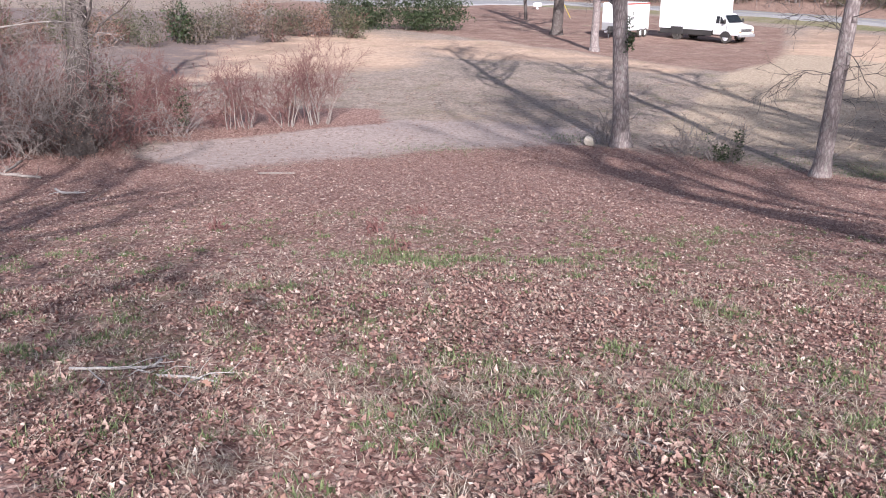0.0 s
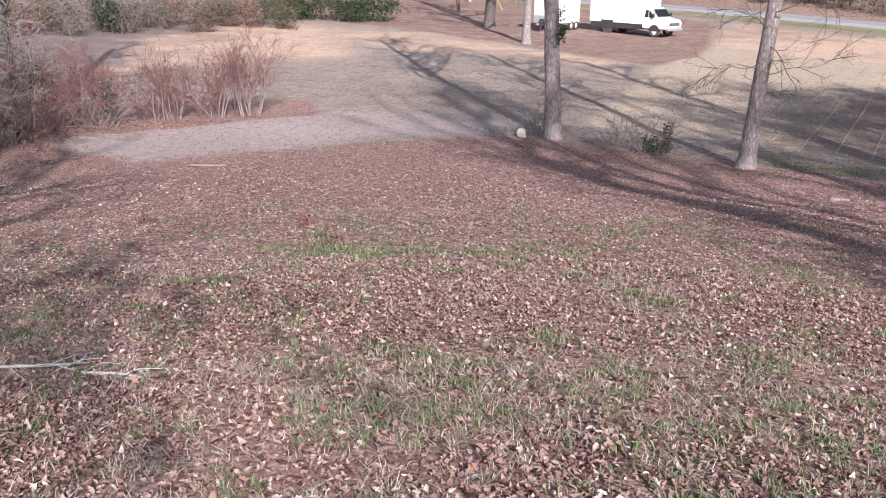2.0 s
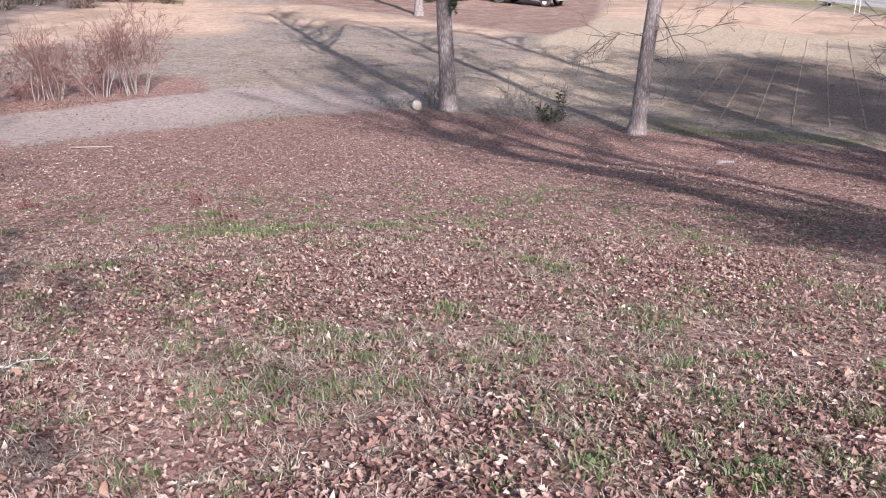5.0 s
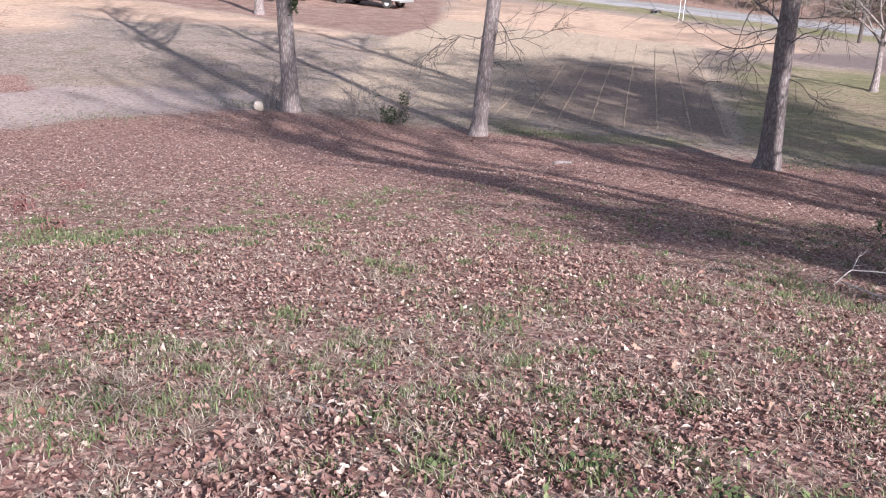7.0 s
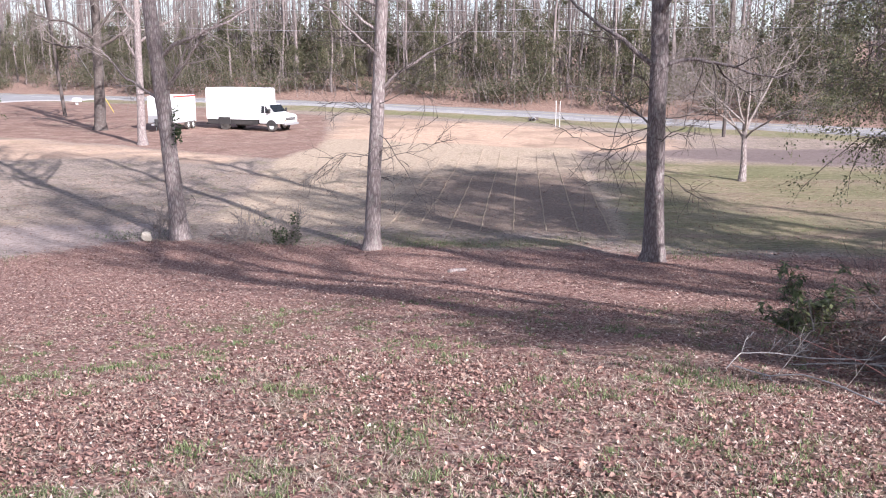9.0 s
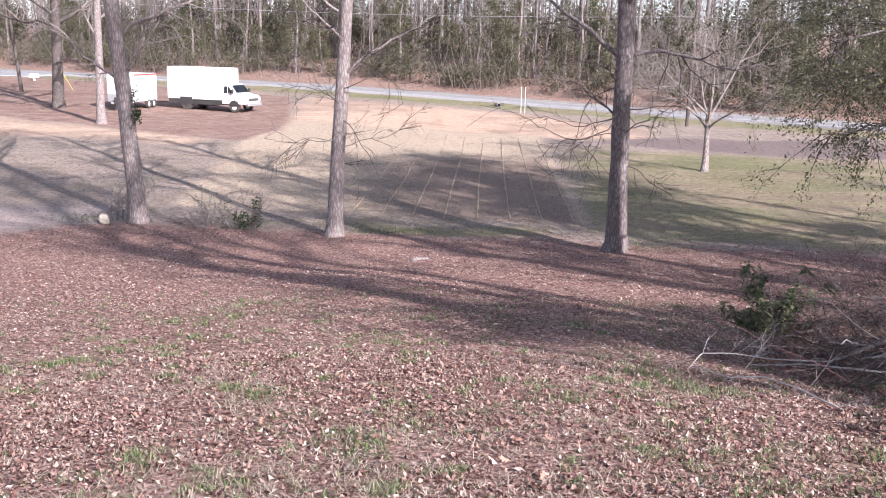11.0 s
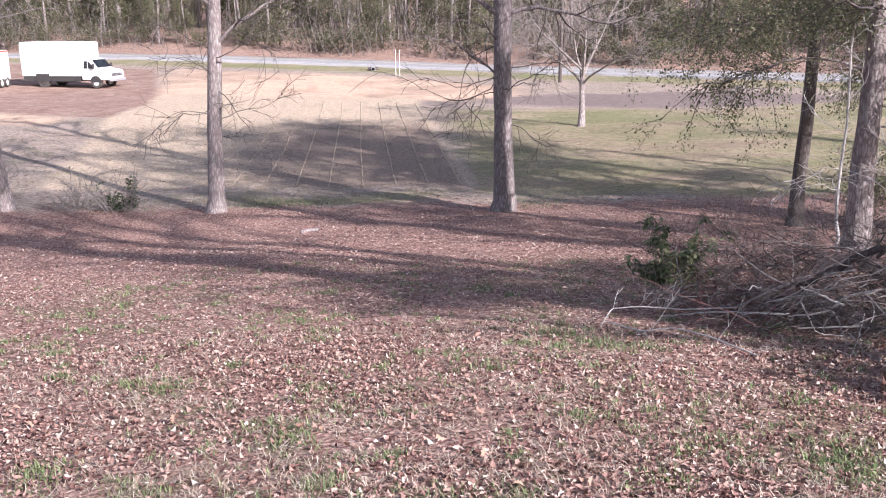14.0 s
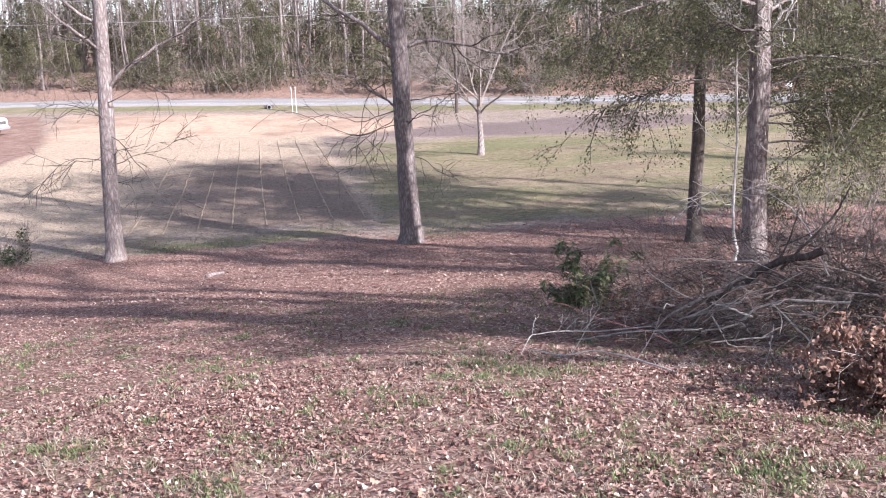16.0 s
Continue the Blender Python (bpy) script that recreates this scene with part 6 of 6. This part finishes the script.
for k, (sv, sf) in enumerate([(LEAF6_V, LEAF6_F), (LEAF6_V * (0.8, 1.2, 2.5), LEAF6_F), (LEAF6_V * (0.9, 1, -2.6), LEAF6_F), (LEAF6_V * (0.6, 1.1, 3.5), LEAF6_F)]):
    q = ep[k::4]
    right, ahead = random_axes(rngb, len(q), 0.05)
    lists.append(scatter(sv, sf, q, right, ahead, rngb.uniform(0.03, 0.068, len(q))))
v, f = joined(lists)
part("leafage", mesh_np("leafage", v, f), DEAD_LEAF, bough, "curled russet oak leaves")

# a low evergreen sprig in front of the heap: whorls of drooping narrow leaves
sprig = thing("evergreen_sprig", on(3.28, 9.55), "low leafy evergreen sprig with drooping narrow leaves by the brush pile", "evergreen branch")
rngs = rng_of(530)
tb, lists = Tubes(), []
for k in range(30):
    goal = np.array([rngs.uniform(-0.16, 0.72), rngs.uniform(-0.2, 0.2), rngs.uniform(0.36, 0.72)])
    if k < 4:
        goal = np.array([rngs.uniform(-0.05, 0.1), rngs.normal(0, 0.05), rngs.uniform(0.85, 1.02)])
    elif k < 6:
        goal = np.array([0.78 + rngs.normal(0, 0.03), 0.0, 0.86 + rngs.normal(0, 0.03)])
    start = np.array([0.15 + rngs.normal(0, 0.06), rngs.normal(0, 0.06), -0.03])
    path = limb_path(rngs, start, goal - start, np.linalg.norm(goal - start), 5, 0.08, 0.02)
    tb.add(path, np.linspace(0.006, 0.002, 6), 4)
    for q in path[4:]:
        n = 22
        a = rngs.uniform(0, 6.28, n)
        ahead = np.stack([np.sin(a), np.cos(a), rngs.normal(-0.35, 0.4, n)], 1)
        ahead /= np.linalg.norm(ahead, axis=1)[:, None]
        right = np.stack([np.cos(a), -np.sin(a), 0 * a], 1)
        size = rngs.uniform(0.07, 0.13, n)[:, None] * np.array([[0.5, 1.0, 1.0]])
        lists.append(scatter(LEAF4_V, LEAF4_F, q + rngs.normal(0, 0.025, (n, 3)), right, ahead, size))
part("tangle", tb.mesh("tangle"), TWIG, sprig)
v, f = joined(lists)
part("foliage", mesh_np("foliage", v, f), SPRIG_GREEN, sprig)

# a leafy shoot standing up out of the heap
shrub("sapling", "thin sapling with a few dark leaves behind the brush pile", on(8.3, 11.6), [(0, 0, 1.5, 0.35, 0.3, 0.7, 110), (0.3, 0.1, 2.3, 0.35, 0.3, 0.5, 130), (-0.35, 0, 1.9, 0.3, 0.3, 0.4, 90)], OAK_GREEN, (0.05, 0.09), 541, stems=7, category="sapling")


# ---- fallen leaves and grass on the knoll ----
def patchy(x, y, s=1.0, ph=0.0):
    """A smooth uneven pattern between 0 and 1."""
    a = np.sin(x * 1.3 * s + 1.7 * np.sin(y * 0.9 * s + ph)) * np.sin(y * 1.1 * s + 1.3 * np.sin(x * 0.7 * s + 2 + ph))
    b = np.sin(x * 3.1 * s + 2.1 * np.sin(y * 2.3 * s + ph)) * np.sin(y * 2.7 * s + 1.1 * np.sin(x * 2.9 * s))
    return np.clip(0.5 + 0.35 * a + 0.2 * b, 0, 1)


def spots(rng, r0, r1, per, az0=-60.0, az1=46.0):
    """Even random places on the knoll's slope between two distances from its top."""
    n = int(per * radians(az1 - az0) / 2 * (r1 * r1 - r0 * r0))
    r = np.sqrt(rng.uniform(r0 * r0, r1 * r1, n))
    a = np.radians(rng.uniform(az0, az1, n))
    return r * np.sin(a), r * np.cos(a)


def build_leaves():
    rng = rng_of(601)
    quad = (LEAF4_V - (0, 0.5, 0), LEAF4_F)
    lists = []
    # thick near the top of the knoll, thinning down the slope: reach, number to the square metre, size, shapes
    six = [(LEAF6_V, LEAF6_F), (LEAF6_V * (1.2, 0.9, 2.2), LEAF6_F), (LEAF6_V * (0.8, 1.1, -1.8), LEAF6_F)]
    for r0, r1, per, wide, shapes in ((1.6, 5.0, 2000, 0.034, LEAF_SHAPES + six[:2]), (5.0, 9, 1500, 0.033, six), (9, 16, 850, 0.037, [quad]), (16, 33, 270, 0.050, [quad])):
        x, y = spots(rng, r0, r1, per)
        r = np.hypot(x, y)
        grassy = np.clip(patchy(x, y, 0.8) * 1.7 - 0.2, 0, 1) * np.clip(1.7 - r / 11, 0.12, 1)
        grassy = np.maximum(grassy, 0.75 * sst(0.3, 2.6, x) * (1 - sst(6.5, 9.5, r)) * (0.5 + 0.5 * patchy(x, y, 1.7, 4.0)))
        keep = (rng.random(len(x)) < 1.0 - 0.72 * grassy) & (rng.random(len(x)) < leaf_mask(x, y) * 1.3 - 0.2)
        x, y = x[keep], y[keep]
        kind = rng.integers(0, len(shapes), len(x))
        for k, (sv, sf) in enumerate(shapes):
            px, py = x[kind == k], y[kind == k]
            n = len(px)
            right, ahead = random_axes(rng, n, 0.64)
            z = gz(px, py) + 0.006 + rng.random(n) * 0.02
            size = rng.uniform(0.5, 1.35, n) ** 1.4 * wide
            s3 = size[:, None] * np.stack([rng.uniform(0.6, 1.1, n), rng.uniform(0.75, 1.25, n), rng.uniform(0.6, 1.8, n)], 1)
            lists.append(scatter(sv, sf, np.stack([px, py, z], 1), right, ahead, s3))
    # a thinner spread round the back of the knoll
    x, y = spots(rng, 0.3, 9, 300, 46, 300)
    right, ahead = random_axes(rng, len(x), 0.52)
    lists.append(scatter(*quad, np.stack([x, y, gz(x, y) + 0.015], 1), right, ahead, rng.uniform(0.025, 0.055, len(x))))
    v, f = joined(lists)
    tagged(part("leaf_litter", mesh_np("leaf_litter", v, f), LITTER), "thick layer of curled brown and russet fallen leaves", "leaves", kind="stuff")
    # scattered leaves out on the pale grass
    x, y = spots(rng, 25, 48, 17, -52, 40)
    right, ahead = random_axes(rng, len(x), 0.6)
    v, f = scatter(LEAF4_V - (0, 0.5, 0), LEAF4_F, np.stack([x, y, gz(x, y) + 0.02], 1), right, ahead, rng.uniform(0.04, 0.08, len(x)))
    tagged(part("stray_leaves", mesh_np("stray_leaves", v, f), DEAD_LEAF), "stray brown leaves on the pale grass", "leaves", kind="stuff")


BLADE_V = np.array([[-0.5, 0, 0], [0.5, 0, 0], [-0.35, 0.25, 0.55], [0.35, 0.25, 0.55], [0, 0.75, 0.9]])
BLADE_F = np.array([[0, 1, 3], [0, 3, 2], [2, 3, 4]])


THIN_V = np.array([[-0.5, 0, 0], [0.5, 0, 0], [0, 0.75, 0.9]])
THIN_F = np.array([[0, 1, 2]])


def blades(rng, x, y, high, wide, lean=1.0, shape=None, up=-0.004):
    n = len(x)
    a = rng.uniform(0, 6.28, n)
    ahead = np.stack([np.sin(a), np.cos(a), np.zeros(n)], 1)
    right = np.stack([np.cos(a), -np.sin(a), np.zeros(n)], 1)
    h = rng.uniform(*high, n)
    size = np.stack([rng.uniform(*wide, n), h * lean * rng.uniform(0.3, 1.5, n), h * rng.uniform(0.3, 1.0, n) / max(1.0, lean * 0.6)], 1)
    v, f = shape or (BLADE_V, BLADE_F)
    return scatter(v, f, np.stack([x, y, gz(x, y) + up], 1), right, ahead, size)


def tufts(rng, places, per, spread, high, wide):
    lists = []
    for x, y, s in places:
        n = int(per * s)
        lists.append(blades(rng, x + rng.normal(0, spread * s, n), y + rng.normal(0, spread * s, n), (high[0] * s ** 0.5, high[1] * s ** 0.5), wide, 0.8))
    return lists


def build_grass():
    rng = rng_of(611)
    lists = []
    thin = (THIN_V, THIN_F)
    # clumps of short straw: reach, clumps to the square metre, blades in each, height, width
    for r0, r1, per, each, high, wide, shape in ((1.6, 5, 135, 13, (0.03, 0.062), (0.003, 0.0055), None), (5, 9, 90, 9, (0.03, 0.06), (0.004, 0.0075), thin), (9, 14, 22, 8, (0.03, 0.055), (0.006, 0.009), thin)):
        x, y = spots(rng, r0, r1, per)
        keep = (rng.random(len(x)) < 0.20 + 1.0 * np.clip(patchy(x, y, 0.8) * 1.7 - 0.35, 0, 1)) & (leaf_mask(x, y) > 0.3)
        x, y = np.repeat(x[keep], each), np.repeat(y[keep], each)
        lists.append(blades(rng, x + rng.normal(0, 0.022, len(x)), y + rng.normal(0, 0.022, len(x)), high, wide, 2.0, shape, 0.014))
    v, f = joined(lists)
    tagged(part("dry_grass", mesh_np("dry_grass", v, f), GRASS_STRAW), "dry straw-coloured grass among the fallen leaves", "grass", kind="stuff")
    lists = []
    for r0, r1, per, each, high, wide in ((1.6, 6.5, 56, 15, (0.03, 0.065), (0.0035, 0.007)), (6.5, 15, 12, 12, (0.04, 0.075), (0.006, 0.012))):
        x, y = spots(rng, r0, r1, per)
        keep = rng.random(len(x)) < np.clip(patchy(x, y, 1.1, 2.0) * 2.2 - 0.75, 0.04, 1) + 0.4 * sst(0.3, 2.6, x)
        x, y = np.repeat(x[keep], each), np.repeat(y[keep], each)
        lists.append(blades(rng, x + rng.normal(0, 0.03, len(x)), y + rng.normal(0, 0.03, len(x)), high, wide, 1.0, None, 0.012))
    named = [(-1.72, 7.1, 1.2), (0.15, 3.2, 0.8), (-4.9, 7.9, 1.6), (-5.6, 8.4, 1.4), (-4.4, 8.3, 1.3), (-0.3, 8.8, 1.0), (2.13, 7.85, 1.3), (1.87, 8.35, 1.3), (1.34, 5.5, 0.9), (-0.45, 5.6, 1.0), (-0.34, 8.4, 1.0),
             (-0.5, 2.95, 1.1), (-0.45, 5.3, 1.0), (-0.18, 3.3, 1.0), (-1.54, 3.5, 1.2), (-1.24, 4.7, 0.9), (-2.0, 2.95, 0.9), (0.65, 3.15, 0.8), (0.95, 3.2, 0.9), (0.45, 3.5, 0.7), (-0.05, 4.1, 0.8), (0.2, 4.15, 0.7), (2.5, 7.6, 0.8), (-0.62, 5.75, 0.8), (-5.3, 7.5, 1.3), (2.0, 5.0, 0.8), (2.7, 4.6, 0.8), (1.0, 7.0, 1.0), (-5.2, 8.0, 1.8), (-4.6, 7.6, 1.5), (-5.9, 7.9, 1.4), (-6.0, 9.0, 1.5), (-3.6, 8.6, 1.2), (-2.9, 9.2, 1.2)]
    x, y = spots(rng, 2.2, 12, 1.0)
    named += [(a, b, s) for a, b, s in zip(x, y, rng.uniform(0.3, 1.0, len(x)))]
    x, y = spots(rng, 2.2, 5.2, 3.2)
    named += [(a, b, s) for a, b, s in zip(x, y, rng.uniform(0.3, 0.9, len(x)))]
    lists += tufts(rng, named, 150, 0.095, (0.05, 0.10), (0.005, 0.010))
    # greener ground at the foot of the tree line and along the verge
    for cx, cy, sx, sy, n in ((-1.6, 28.0, 0.9, 0.6, 700), (0.8, 28.3, 1.2, 0.6, 350), (6.0, 26.5, 0.8, 0.8, 700), (8.0, 29.5, 2.5, 1.5, 500), (-14.5, 25.0, 1.0, 0.7, 500), (-11.4, 29.2, 0.7, 0.5, 600), (-5, 28.8, 1.5, 0.8, 700)):
        lists.append(blades(rng, rng.normal(cx, sx, n), rng.normal(cy, sy, n), (0.06, 0.14), (0.008, 0.016), 0.7))
    v, f = joined(lists)
    tagged(part("green_grass", mesh_np("green_grass", v, f), GRASS_GREEN), "tufts of fresh green grass among fallen leaves", "grass", kind="stuff")
    # broad-leaved weeds in rosettes near the path
    wd = []
    for x, y, s in [(0.15, 3.2, 1.0), (0.62, 3.1, 1.0), (0.9, 3.05, 1.2), (1.05, 3.15, 1.0), (-0.5, 2.95, 0.9), (0.35, 2.9, 1.0), (1.6, 3.2, 0.9), (2.2, 3.4, 0.9), (1.9, 3.0, 1.0), (-0.1, 2.75, 0.9), (0.8, 3.6, 0.7), (1.2, 4.2, 0.8), (2.6, 4.4, 0.8), (2.9, 4.1, 0.9), (0.3, 4.3, 0.6)]:
        n = 30
        a = rng.uniform(0, 6.28, n)
        up = rng.uniform(0.15, 0.9, n)
        ahead = np.stack([np.sin(a), np.cos(a), up], 1)
        ahead /= np.linalg.norm(ahead, axis=1)[:, None]
        right = np.stack([np.cos(a), -np.sin(a), 0 * a], 1)
        p = np.stack([x + rng.normal(0, 0.06, n), y + rng.normal(0, 0.06, n), np.full(n, float(gz(x, y)) + 0.01)], 1)
        wd.append(scatter(LEAF4_V, LEAF4_F, p, right, ahead, rng.uniform(0.025, 0.055, n) * s))
    v, f = joined(wd)
    tagged(part("weeds", mesh_np("weeds", v, f), GRASS_GREEN), "bright green broad-leaved weeds among fallen leaves", "weeds", kind="stuff")


build_leaves()
build_grass()

# the largest leaves near the path lie singly on the ground
leaf_meshes = []
for k, (sv, sf) in enumerate(LEAF_SHAPES + [oak_leaf(0.5, 0.2, 0.5, 8), oak_leaf(0.4, 0.7, 0.1, 9), oak_leaf(0.55, -0.3, -0.5, 10)]):
    me = mesh_np("leaf", sv * 0.15, sf)
    me.materials.append(None)
    leaf_meshes.append(me)
_l = Nodes("large_fallen_leaf", 0.6)
_i = _l.t.nodes.new("ShaderNodeObjectInfo")
_c = _l.ramp(_i.outputs["Random"], (0.0, (0.22, 0.10, 0.075)), (0.5, (0.34, 0.20, 0.15)), (0.85, (0.40, 0.25, 0.18)), (1.0, (0.46, 0.32, 0.24)))
_l.colour(_l.mix(_l.math("MULTIPLY", _l.noise(45, 4, 0.7), 0.5), _c, (0.14, 0.07, 0.05)))
for me in leaf_meshes:
    me.materials[0] = _l.m
rngl = rng_of(640)
lx, ly = spots(rngl, 2.4, 8.5, 5)
for x, y in list(zip(lx, ly))[:200]:
    ob = new("leaf", leaf_meshes[int(rngl.integers(len(leaf_meshes)))])
    ob.parent = ground
    s = rngl.uniform(0.22, 0.46)
    ob.matrix_basis = Matrix.Translation(Vector(on(x, y, 0.045))) @ pose(0, 0, 0, rngl.normal(-6, 22), rngl.normal(0, 22), rngl.uniform(0, 360)) @ Matrix.Scale(s, 4)
